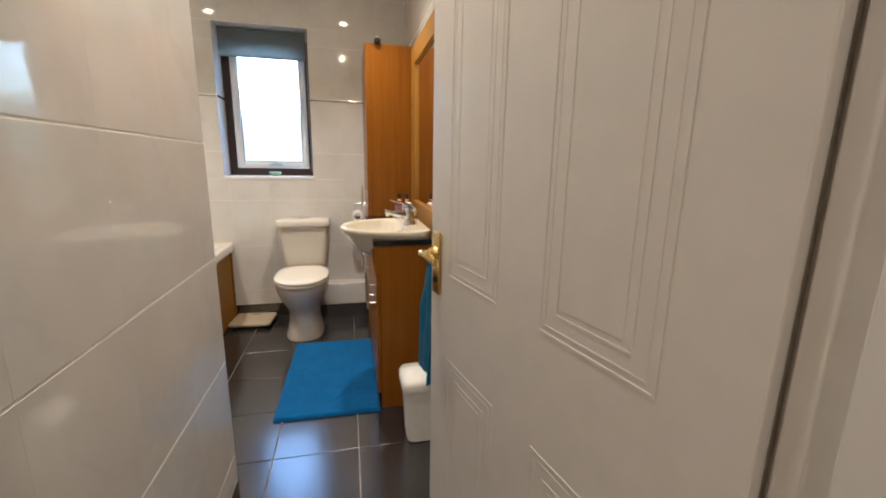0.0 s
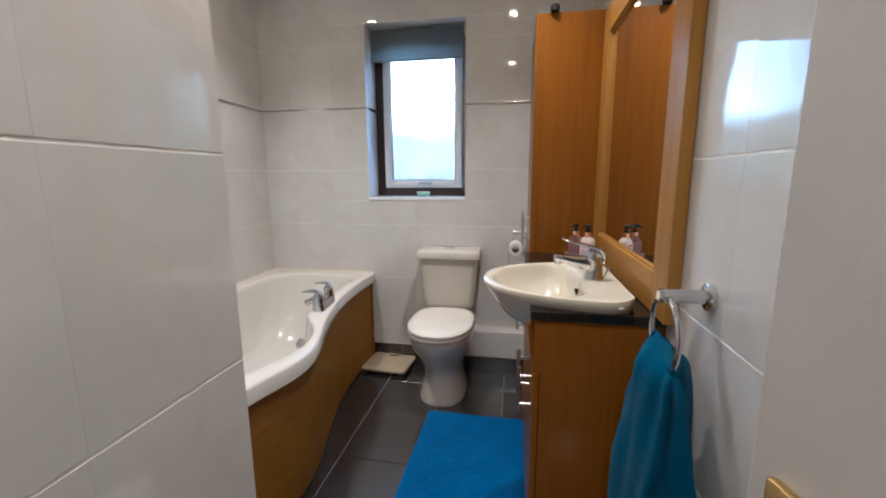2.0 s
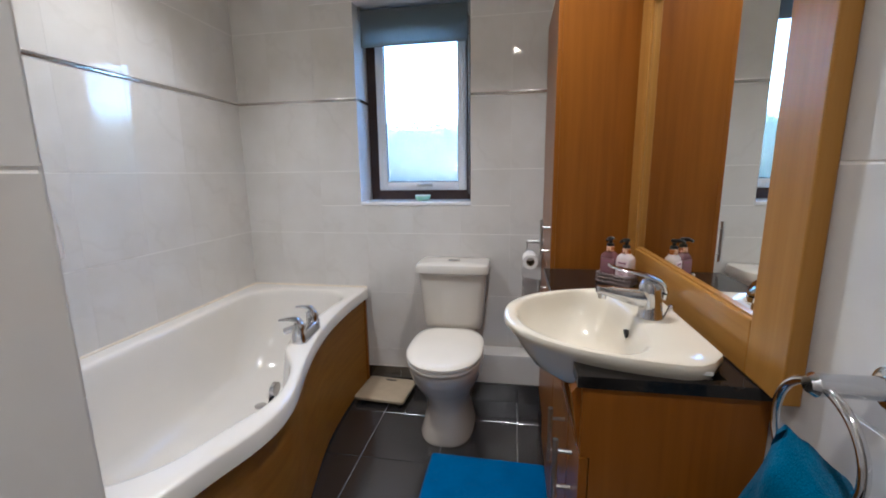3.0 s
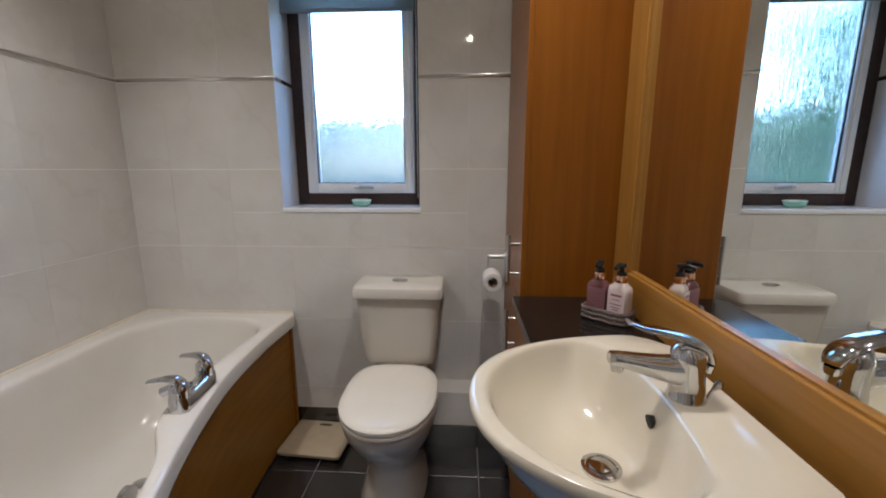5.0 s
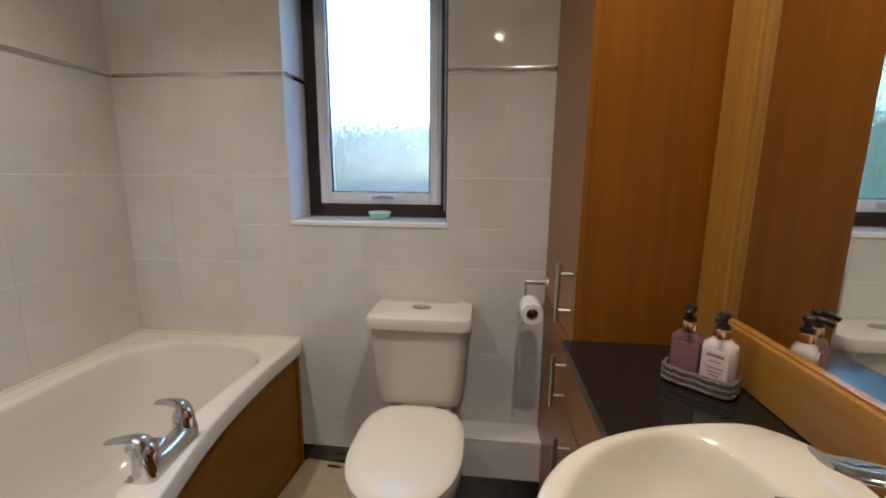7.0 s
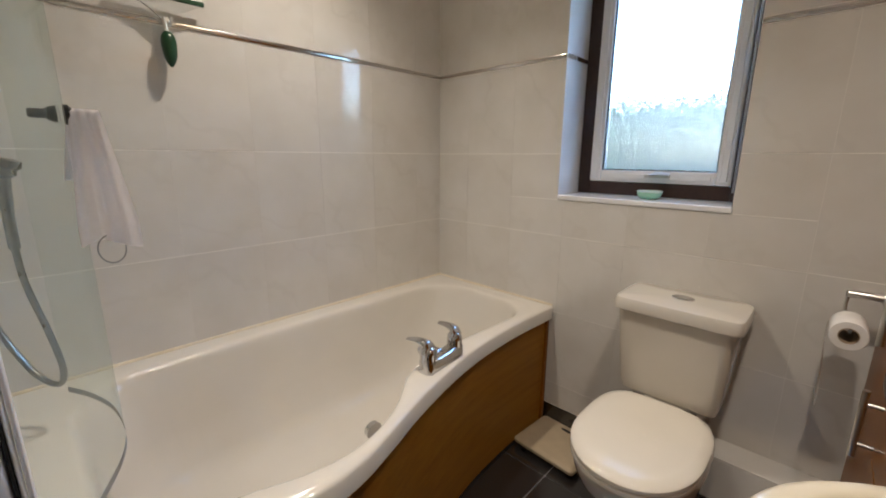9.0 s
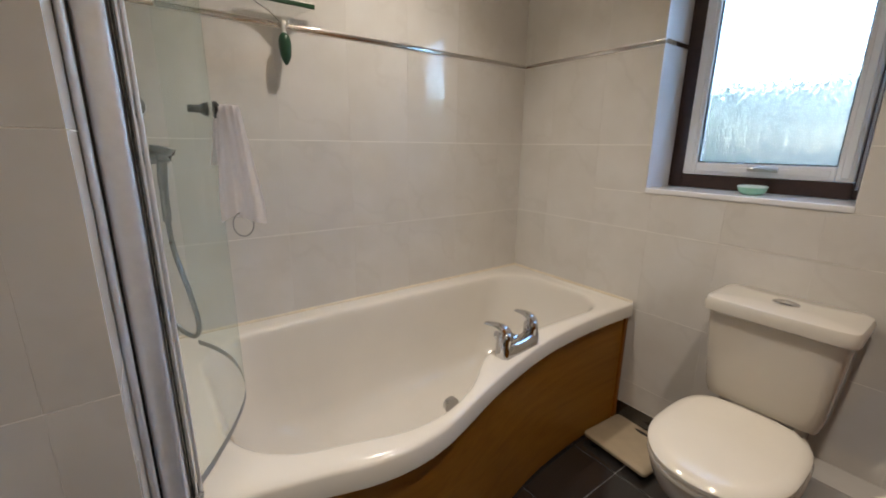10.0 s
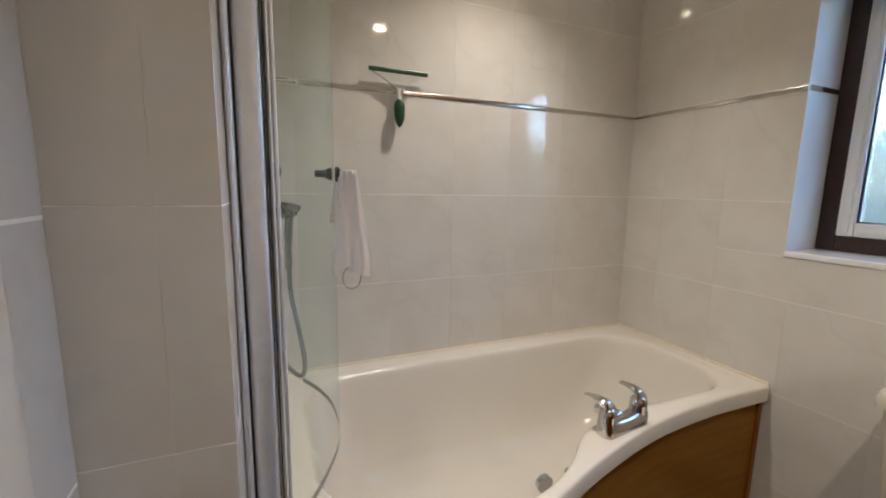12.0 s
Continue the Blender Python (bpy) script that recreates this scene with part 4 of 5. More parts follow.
def tall_cabinet():
    c = base("tall_cabinet", "tall cherry veneer bathroom cupboard with bar handles", "cabinet", (0.19, 3.15, 0))
    x0 = FRONT + 0.012
    y1 = BACK - 0.012
    part("side_panel", box(x0 + 0.017, RIGHT - 0.002, CFAR, CFAR + 0.018, 0.0, 1.815, 0.001), CHERRY, c, "orange-brown cherry side panel")
    part("carcass", box(x0 + 0.019, RIGHT - 0.004, CFAR + 0.018, y1 - 0.002, 0.075, 1.813), CHERRY, c)
    part("plinth", box(x0 + 0.05, x0 + 0.065, CFAR + 0.018, y1, 0.0, 0.074), CHERRY, c)
    for z0, z1, h0, h1 in ((0.080, 0.785, 0.600, 0.742), (0.790, 1.815, 0.835, 0.985)):
        d = part("door", box(x0, x0 + 0.017, CFAR + 0.001, y1, z0, z1, 0.0015), DOORVENEER, c, "cherry veneer cupboard door")
        bar_handle(d, x0, CFAR + 0.045, h0, h1)


DOORVENEER = CHERRY
vanity()
tall_cabinet()


BX, BY, BZ = 0.274, 2.316, 0.834   # back edge, middle and rim height of the basin


def bay(k, n=24):
    """The D-shaped cut-out in the worktop that takes the basin."""
    a = math.pi * k / n
    return 0.268 - 0.374 * math.sin(a) ** 0.93, BY + 0.230 * math.copysign(abs(math.cos(a)) ** 0.87, math.cos(a))


def countertop():
    front, hole = FRONT - 0.010, [bay(k) for k in range(25)]
    near = [p for p in hole if p[1] < BY and p[0] > front]
    far = [p for p in hole if p[1] > BY and p[0] > front]
    near.sort(), far.sort()
    bm = bmesh.new()
    near = [(front, near[0][1])] + near
    far = [(front, far[0][1])] + far

    def slab(corners):
        loft([[(x, y, z) for x, y in corners] for z in (0.780, 0.803)], True, True, True, bm)

    for run, side in ((near, CNEAR), (far, CFAR - 0.001)):
        for (xa, ya), (xb, yb) in zip(run, run[1:]):
            slab(((xa, side), (xb, side), (xb, yb), (xa, ya)))
    xb = near[-1][0]
    slab(((xb, CNEAR), (RIGHT - 0.001, CNEAR), (RIGHT - 0.001, CFAR - 0.001), (xb, CFAR - 0.001)))
    bmesh.ops.remove_doubles(bm, verts=bm.verts[:], dist=1e-5)
    seen = {}
    for f in bm.faces[:]:
        key = frozenset(f.verts)
        seen.setdefault(key, []).append(f)
    bmesh.ops.delete(bm, geom=[f for fs in seen.values() if len(fs) > 1 for f in fs], context="FACES_ONLY")
    return tagged(part("countertop", bm, STONE), "polished black granite worktop on the vanity unit", "worktop")


countertop()


def basin():
    b = base("basin", "cream-white semi-recessed washbasin set into the black worktop", "washbasin", (BX - 0.15, BY, 0.8))
    n = 56

    def ring(depth, half, z, back=0.0, bow=0.0, power=2.15, corner=2.3):
        """D outline: nearly straight at the back, oval towards the room."""
        out = []
        for k in range(n):
            a = math.pi * k / (n - 1)
            c, s = math.cos(a), math.sin(a)
            out.append(Vector((BX - back - (depth - back) * abs(s) ** (2 / power), BY + half * math.copysign(abs(c) ** (2 / corner), c), z)))
        for k in range(1, 16):
            t = -1 + k / 8
            out.append(Vector((BX - back + bow * (1 - t * t), BY + half * t, z)))
        for p in out:                                    # rounded back corners
            near = min(1.0, max(0.0, (p.x - (BX - back - 0.075)) / 0.075))
            p.y = BY + (p.y - BY) * (1 - 0.22 * near * near)
        return out

    outer = [ring(0.235, 0.09, 0.690, 0.09), ring(0.295, 0.155, 0.702, 0.05), ring(0.340, 0.200, 0.735, 0.02), ring(0.366, 0.224, 0.772, 0.01), ring(0.384, 0.238, 0.800), ring(0.392, 0.244, 0.810), ring(0.402, 0.251, 0.823), ring(0.402, 0.251, 0.830), ring(0.399, 0.249, BZ + 0.001), ring(0.392, 0.243, BZ + 0.003)]
    inner = [ring(0.380, 0.228, BZ + 0.003, 0.112, 0.020, 2.0, 2.0), ring(0.374, 0.222, BZ + 0.001, 0.118, 0.020, 2.0, 2.0), ring(0.370, 0.218, BZ - 0.005, 0.122, 0.020, 2.0, 2.0), ring(0.366, 0.213, BZ - 0.016, 0.127, 0.020, 2.0, 2.0), ring(0.359, 0.206, BZ - 0.036, 0.133, 0.021, 2.0, 2.0), ring(0.348, 0.194, BZ - 0.060, 0.139, 0.022, 2.0, 2.0), ring(0.324, 0.165, BZ - 0.092, 0.148, 0.026, 2.0, 2.0), ring(0.290, 0.120, BZ - 0.115, 0.160, 0.030, 2.0, 2.0), ring(0.255, 0.070, BZ - 0.124, 0.172, 0.030, 2.0, 2.0), ring(0.225, 0.036, BZ - 0.126, 0.190, 0.026, 2.0, 2.0)]
    part("bowl", loft(outer + inner, True, True, True), CERAMIC, b, "cream-white china bowl", True, 45)
    part("waste", lathe([(0.0315, 0.0), (0.0315, 0.005), (0.026, 0.006), (0.024, 0.003), (0.019, 0.003), (0.0185, 0.008), (0.008, 0.0095)], 26, (BX - 0.188, BY - 0.004, BZ - 0.126)), CHROME, b, "chrome pop-up waste", True, 40)
    # Solid dark disc; its colour paints the shade of the overflow hole.
    q = tube([(BX - 0.1195, BY, BZ - 0.042), (BX - 0.1165, BY, BZ - 0.0415), (BX - 0.105, BY, BZ - 0.041)], [0.011, 0.0105, 0.008], 18)
    part("overflow", q, HOLE_SHADE, b, "dark disc painting the overflow hole's shade", True)
    # maker's mark as a plain bar
    part("printed_mark", box(BX - 0.075, BX - 0.035, BY - 0.2415, BY - 0.2395, 0.817, 0.823), PLASTIC, b)


basin()


def basin_tap():
    t = base("basin_tap", "chrome single-lever basin mixer tap", "tap", (0.206, BY, BZ))
    x, y, z = 0.207, BY, BZ + 0.002
    part("body", tube([(x, y, z), (x, y, z + 0.003), (x, y, z + 0.006), (x - 0.001, y, z + 0.030), (x - 0.002, y, z + 0.046), (x - 0.003, y, z + 0.060), (x - 0.003, y, z + 0.074), (x - 0.002, y, z + 0.084), (x, y, z + 0.089)],
                      [0.0285, 0.0285, 0.0265, 0.0245, 0.0240, 0.0252, 0.0250, 0.0205, 0.010], 30), CHROME, t, "chrome barrel body", True, 50)
    # flattened spout, thick at its root
    pts = spline([(x - 0.004, y, z + 0.046), (x - 0.030, y, z + 0.047), (x - 0.065, y, z + 0.053), (x - 0.098, y, z + 0.060), (x - 0.118, y, z + 0.063)], 6)
    rows = []
    for i, c in enumerate(pts):
        u = i / (len(pts) - 1)
        w, h = 0.0215 * (1 - u) + 0.0135 * u, 0.0175 * (1 - u) ** 1.4 + 0.0095
        rows.append([c + Vector((0.10 * h * math.sin(a), w * math.copysign(abs(math.cos(a)) ** 0.75, math.cos(a)), h * math.copysign(abs(math.sin(a)) ** 0.75, math.sin(a)))) for a in (2 * math.pi * j / 20 for j in range(20))])
    tip = pts[-1]
    rows.append([tip + (p - tip) * 0.8 + Vector((-0.003, 0, 0)) for p in rows[-1]])
    part("spout", loft(rows), CHROME, t, "flattened chrome spout", True, 50)
    part("aerator", tube([(x - 0.109, y, z + 0.058), (x - 0.108, y, z + 0.050), (x - 0.108, y, z + 0.042)], [0.0105, 0.0105, 0.0095], 18), CHROME, t, smooth=True)
    # lever sweeping from behind the body over the spout
    pts = spline([(x + 0.025, y, z + 0.046), (x + 0.026, y, z + 0.066), (x + 0.014, y, z + 0.085), (x - 0.012, y, z + 0.098), (x - 0.045, y, z + 0.107), (x - 0.074, y, z + 0.113), (x - 0.096, y, z + 0.121)], 5)
    rows = []
    for i, c in enumerate(pts):
        u = i / (len(pts) - 1)
        d = (pts[min(i + 1, len(pts) - 1)] - pts[max(i - 1, 0)]).normalized()
        up = Vector((-d.z, 0, d.x)) * (-1 if d.x < 0 else 1)
        w = 0.012 + 0.0115 * math.sin(min(1.0, u * 2.0) * math.pi / 2) - 0.016 * max(0.0, u - 0.45)
        h = 0.0085 * (1 - u) + 0.0032 * u
        rows.append([c + Vector((0, 1, 0)) * w * math.cos(a) + up * h * math.sin(a) for a in (2 * math.pi * j / 16 for j in range(16))])
    part("lever", loft(rows), CHROME, t, "curved chrome lever", True, 60)
    part("pop_up_rod", tube(spline([(x + 0.027, y - 0.006, z - 0.001), (x + 0.033, y - 0.009, z + 0.018), (x + 0.042, y - 0.014, z + 0.034)], 4), [0.0026] * 5 + [0.0042, 0.0055, 0.0060, 0.004], 12), CHROME, t, smooth=True)


basin_tap()


def mirror():
    m = base("framed_mirror", "large wall mirror in a wide golden beech frame", "mirror", (RIGHT, 2.42, 0.803))
    y0, y1, z0, z1, w = 2.010, 2.929, 0.8045, 1.80, 0.104
    x0 = RIGHT - 0.030
    for a, b_ in ((y0, y0 + w), (y1 - w, y1)):
        part("frame_stile", box(x0, RIGHT - 0.001, a, b_, z0, z1, 0.003), BEECH, m, "golden beech stile")
    for a, b_ in ((z0, z0 + w), (z1 - w, z1)):
        part("frame_rail", box(x0 + 0.0005, RIGHT - 0.001, y0 + w + 0.0005, y1 - w - 0.0005, a, b_, 0.003), BEECH_Y, m, "golden beech rail")
    part("mirror_glass", box(RIGHT - 0.014, RIGHT - 0.008, y0 + w - 0.004, y1 - w + 0.004, z0 + w - 0.004, z1 - w + 0.004), MIRROR, m, "silvered mirror glass")
    q = bmesh.new()
    a0, a1, b0, b1 = y0 + w + 0.0005, y1 - w - 0.0005, z0 + w + 0.0005, z1 - w - 0.0005
    for r in ((a0, a1, b0, b0 + 0.004), (a0, a1, b1 - 0.004, b1), (a0, a0 + 0.004, b0, b1), (a1 - 0.004, a1, b0, b1)):
        add_box(q, x0 + 0.008, RIGHT - 0.014, r[0], r[1], r[2], r[3])
    part("inner_bead", q, BEECH, m)


mirror()


def towel_ring():
    x, y, z = RIGHT, 1.868, 0.915
    r = base("towel_ring", "chrome towel ring on the tiled wall", "towel ring", (x, y, z))
    part("wall_flange", tube([(x, y, z), (x - 0.010, y, z), (x - 0.014, y, z)], [0.027, 0.026, 0.018], 24), CHROME, r, smooth=True)
    part("arm", tube([(x - 0.012, y, z), (x - 0.072, y, z), (x - 0.088, y, z), (x - 0.095, y, z)], [0.0145, 0.0135, 0.015, 0.010], 18), CHROME, r, smooth=True)
    cz, rad = z - 0.076, 0.074
    part("ring", tube([(x - 0.078, y + rad * math.sin(a), cz + rad * math.cos(a)) for a in (2 * math.pi * k / 48 for k in range(48))], 0.0058, 12, closed=True), CHROME, r, "chrome ring", True)
    # towel pulled through the ring, gathered at the top and spreading below
    cx, cy, top = x - 0.078, y, cz - rad
    cols = []
    nu, nv = 60, 34
    for j in range(nv):
        v = j / (nv - 1)
        zz = top + 0.036 - v * 0.52
        spread = 0.66 + 0.34 * min(1.0, v * 2.2) ** 0.8
        full = min(1.0, 0.55 + v * 12)                 # the rounded fold over the ring
        hx, hy = (0.050 * spread + 0.020 * v) * full, (0.094 * spread + 0.036 * v) * (0.86 + 0.14 * full)
        lean = 0.46 * max(0.0, 1 - v * 1.6) ** 2       # the fold climbs the far side of the ring
        row = []
        for k in range(nu):
            a = 2 * math.pi * k / nu
            fold = 1 + 0.16 * math.sin(5 * a + 1.2) * min(1, v * 3 + 0.3) + 0.07 * math.sin(11 * a + 3 * v)
            dy = hy * math.sin(a) * fold
            crease = 0.011 * math.sin(60 * dy + 9 * v + 0.6) * max(0.0, 1 - v * 1.5) + 0.011 * math.sin(44 * dy + 1.0) * min(1.0, v * 2)
            row.append((cx + hx * math.cos(a) * fold + crease * math.copysign(full, math.cos(a)), cy - 0.012 * (1 - min(1.0, 2 * v)) + dy, zz + lean * dy + (0.012 * math.sin(3 * a + 0.5) if j == nv - 1 else 0)))
        cols.append(row)
    tagged(part("hand_towel", loft(cols), TEAL, None, smooth=True, angle=80), "thick teal hand towel hanging from the chrome ring", "towel")


towel_ring()


def pedal_bin():
    b = base("waste_bin", "small white plastic swing-top waste bin on the floor", "bin", (0.206, 1.862, 0))
    cx, cy = 0.206, 1.862
    def rr(hx, hy, z):
        return [Vector((v.x, v.y, z)) for v in super_ring(cx, cy - hy, cy + hy, hx, 0, 40, 6.0)]
    part("body", loft([rr(0.078, 0.062, 0.002), rr(0.082, 0.066, 0.006), rr(0.096, 0.080, 0.247)]), PLASTIC, b, "white tapered body", True, 40)
    part("lid", loft([rr(0.104, 0.088, 0.238), rr(0.106, 0.090, 0.244), rr(0.106, 0.090, 0.270), rr(0.098, 0.082, 0.285), rr(0.070, 0.055, 0.293), rr(0.03, 0.02, 0.295)]), PLASTIC, b, "domed white lid", True, 50)


pedal_bin()


def rug():
    nx, ny = 70, 110
    bm = bmesh.new()
    w, l = 0.475, 0.795
    rows = []
    for i in range(nx):
        row = []
        for j in range(ny):
            u, v = i / (nx - 1), j / (ny - 1)
            edge = min(u, 1 - u, v * 1.7, (1 - v) * 1.7)
            h = 0.013 * min(1.0, edge / 0.018) ** 0.5 + 0.003
            h += 0.0026 * noise.noise((u * 24, v * 40, 0)) * min(1, edge * 20)
            # embossed squiggles in the middle
            if 0.16 < u < 0.84 and 0.10 < v < 0.62:
                h -= 0.0045 * max(0.0, 1 - abs(noise.noise((u * 5.5, v * 8.5, 4.0))) * 14)
            row.append(bm.verts.new((-w / 2 + w * u + 0.004 * noise.noise((v * 5, u * 3, 2)), -l / 2 + l * v, h)))
        rows.append(row)
    for a, b_ in zip(rows, rows[1:]):
        for j in range(ny - 1):
            bm.faces.new((a[j], b_[j], b_[j + 1], a[j + 1]))
    ext = bmesh.ops.extrude_edge_only(bm, edges=[e for e in bm.edges if e.is_boundary])
    for e in ext["geom"]:
        if isinstance(e, bmesh.types.BMVert):
            e.co.z = 0.0005
    ob = tagged(part("bath_mat", bm, RUGM, None, smooth=True, angle=80), "teal blue tufted bath mat lying on the dark floor", "rug")
    ob.matrix_basis = pose(-0.200, 2.450, 0, 0, 0, -0.8)


rug()


# ---- small things ----
def toilet_roll():
    cx, y, z = -0.027, 3.345, 0.839
    h = base("toilet_roll_holder", "chrome toilet roll holder fixed to the cupboard", "roll holder", (0.03, y, z))
    part("mount", tube([(0.0335, y, z), (0.024, y, z)], [0.020, 0.016], 18), SATIN, h, smooth=True)
    part("arm", tube([(0.026, y, z), (-0.040, y, z), (-0.044, y, z)], [0.0095, 0.0095, 0.006], 14), SATIN, h, smooth=True)
    cz = z - 0.078
    part("wire", tube(spline([(-0.036, y, z), (-0.040, y - 0.002, z - 0.03), (-0.034, y - 0.006, cz + 0.014), (cx, y - 0.020, cz + 0.0125), (cx, y - 0.12, cz + 0.0125)], 5), 0.0035, 10), SATIN, h, smooth=True)
    r = base("toilet_roll", "part-used white toilet roll with a loose hanging end", "toilet roll", (cx, y - 0.06, cz))
    y0 = y - 0.112

    def ring(rad, t, n):
        return [Vector((cx + rad * math.cos(a), y0 + t, cz + rad * math.sin(a))) for a in (2 * math.pi * k / n for k in range(n))]

    part("paper", loft([ring(rad, t, 36) for rad, t in ((0.0195, 0.0), (0.0345, 0.0), (0.036, 0.003), (0.036, 0.097), (0.0345, 0.100), (0.0195, 0.100), (0.0195, 0.0))], True, False, False), PAPER, r, "white tissue", True, 50)
    part("card_tube", loft([ring(rad, t, 28) for rad, t in ((0.0190, -0.001), (0.0190, 0.101), (0.0175, 0.101), (0.0175, -0.001), (0.0190, -0.001))], True, False, False), CARD, r, "brown card tube", True, 50)
    rows = [[(cx - 0.0363 - 0.003 * math.sin(v * 6 + u) + 0.004 * v, y0 + 0.1 * u, cz - v * 0.205 + (0.006 * u if v == 1 else 0)) for u in (0, 0.25, 0.5, 0.75, 1)] for v in [k / 14 for k in range(15)]]
    part("hanging_sheet", cloth_strip(rows, 0.0008), PAPER, r, "loose hanging sheet", True)


toilet_roll()


def bottle_profile(w, d, h, shoulder):
    return [(w * 0.94, d * 0.94, 0.0), (w, d, 0.003), (w, d, h - shoulder), (w * 0.93, d * 0.93, h - shoulder * 0.55), (w * 0.55, d * 0.62, h - shoulder * 0.12), (0.0135, 0.0135, h)]


def pump_bottle(name, label, at, turn, mat, lab, tall=0.099):
    b = base(name, label, "soap bottle", at, "pump bottles")
    q = loft([[Vector((v.x, v.y, z)) for v in super_ring(0, -d, d, w, 0, 32, 3.6)] for w, d, z in bottle_profile(0.0275, 0.019, tall, 0.020)])
    made = [part("bottle", q, mat, None, "", True, 50)]
    q = bmesh.new()
    for s in (-1, 1):
        add_box(q, -0.022, 0.022, s * 0.0192 - 0.0006, s * 0.0192 + 0.0006, 0.022, 0.078, 0.0004, 1)
    made.append(part("label", q, lab, None))
    q = bmesh.new()
    for s in (-1, 1):
        for zz, ww in ((0.066, 0.014), (0.056, 0.010), (0.044, 0.015), (0.036, 0.012), (0.030, 0.008)):
            add_box(q, -ww, ww, s * 0.0200 - 0.0004, s * 0.0200 + 0.0004, zz, zz + (0.005 if zz > 0.06 else 0.002))
    made.append(part("printed_lines", q, INK, None))
    made.append(part("collar", lathe([(0.0135, tall), (0.014, tall + 0.002), (0.014, tall + 0.016), (0.0125, tall + 0.018)], 22), COPPER, None, "rose gold collar", True))
    q = lathe([(0.0115, tall + 0.018), (0.0115, tall + 0.026), (0.006, tall + 0.028), (0.0055, tall + 0.038), (0.010, tall + 0.039), (0.010, tall + 0.046), (0.008, tall + 0.048)], 18)
    tube(spline([(0, 0, tall + 0.043), (0, -0.02, tall + 0.044), (0, -0.033, tall + 0.039)], 4), [0.0065] * 4 + [0.005] * 4 + [0.004], 10, q)
    made.append(part("pump", q, BLACK, None, "black pump top", True, 50))
    b.matrix_basis = Matrix.Translation(at) @ Matrix.Rotation(turn, 4, "Z")
    for o in made:
        o.parent = b


def soap_caddy():
    c = base("wicker_tray", "small woven silver tray holding two pump bottles", "tray", (0.232, 2.738, 0.803))
    ang, ctr = radians(-42), Vector((0.232, 2.738, 0.8032))
    rot = Matrix.Rotation(ang, 3, "Z")
    rings = []
    for hx, hy, z in ((0.054, 0.030, 0.0), (0.057, 0.033, 0.003), (0.059, 0.035, 0.036), (0.056, 0.032, 0.036), (0.054, 0.030, 0.006)):
        rings.append([ctr + rot @ Vector((v.x, v.y, z)) for v in super_ring(0, -hy, hy, hx, 0, 40, 5.0)])
    part("tray_body", loft(rings), SILVERY, c, "woven silver sides", True, 40)
    for k in range(3):
        part("woven_band", tube([ctr + rot @ Vector((v.x, v.y, 0.008 + k * 0.012 + 0.0018 * (-1) ** i)) for i, v in enumerate(super_ring(0, -0.036, 0.036, 0.060, 0, 56, 5.0))], 0.0026, 6, closed=True), SILVERY, c)
    a = ctr + rot @ Vector((-0.0275, 0.0, 0.0065))
    b_ = ctr + rot @ Vector((0.0275, 0.0, 0.0065))
    pump_bottle("soap_bottle", "mauve hand wash pump bottle with rose gold collar", a, ang + radians(8), MAUVE, MAUVE2)
    pump_bottle("lotion_bottle", "pale pink hand lotion pump bottle with black top", b_, ang - radians(6), LOTION, PINKLAB)


MAUVE2 = plain("mauve_label", (0.27, 0.13, 0.135), 0.4, vary=0.06)
soap_caddy()


def glass_dish():
    at = (-0.590, BACK + 0.085, SILL + 0.0145)
    d = base("glass_dish", "small pale green glass tealight dish on the sill", "dish", at)
    part("bowl", lathe([(0.020, 0.0), (0.027, 0.001), (0.035, 0.007), (0.040, 0.016), (0.042, 0.024), (0.039, 0.024), (0.034, 0.012), (0.026, 0.007), (0.004, 0.006)], 36, at), DISHGLASS, d, "pale green glass bowl", True)
    rim = [(at[0] + 0.0405 * math.cos(k), at[1] + 0.0405 * math.sin(k), at[2] + 0.0270) for k in (2 * math.pi * j / 36 for j in range(36))]
    part("rim", tube(rim, 0.0030, 10, closed=True), RIMGLASS, d, "pale glossy rolled rim", True)


RIMGLASS = plain("pale_rim_glass", (0.62, 0.74, 0.70), 0.06, vary=0.04)
glass_dish()


def small_jar():
    j = base("small_dark_jar", "small dark jar with chrome lid on the cupboard", "jar", (0.108, 2.95, 1.815))
    part("jar_body", lathe([(0.016, 0.0), (0.019, 0.003), (0.019, 0.022), (0.014, 0.027)], 20, (0.108, 2.925, 1.8155)), BLACK, j, smooth=True)
    part("jar_lid", lathe([(0.013, 0.027), (0.013, 0.036), (0.006, 0.040)], 20, (0.108, 2.925, 1.8155)), CHROME, j, smooth=True)


small_jar()


# ---- garden beyond the glass ----
structure(part("ground", loft([[(-400, -400, -0.6), (400, -400, -0.6), (400, 800, -0.6), (-400, 800, -0.6)], [(-400, -400, -0.61), (400, -400, -0.61), (400, 800, -0.61), (-400, 800, -0.61)]]), GRASS), "mown garden lawn seen through the window", "ground")


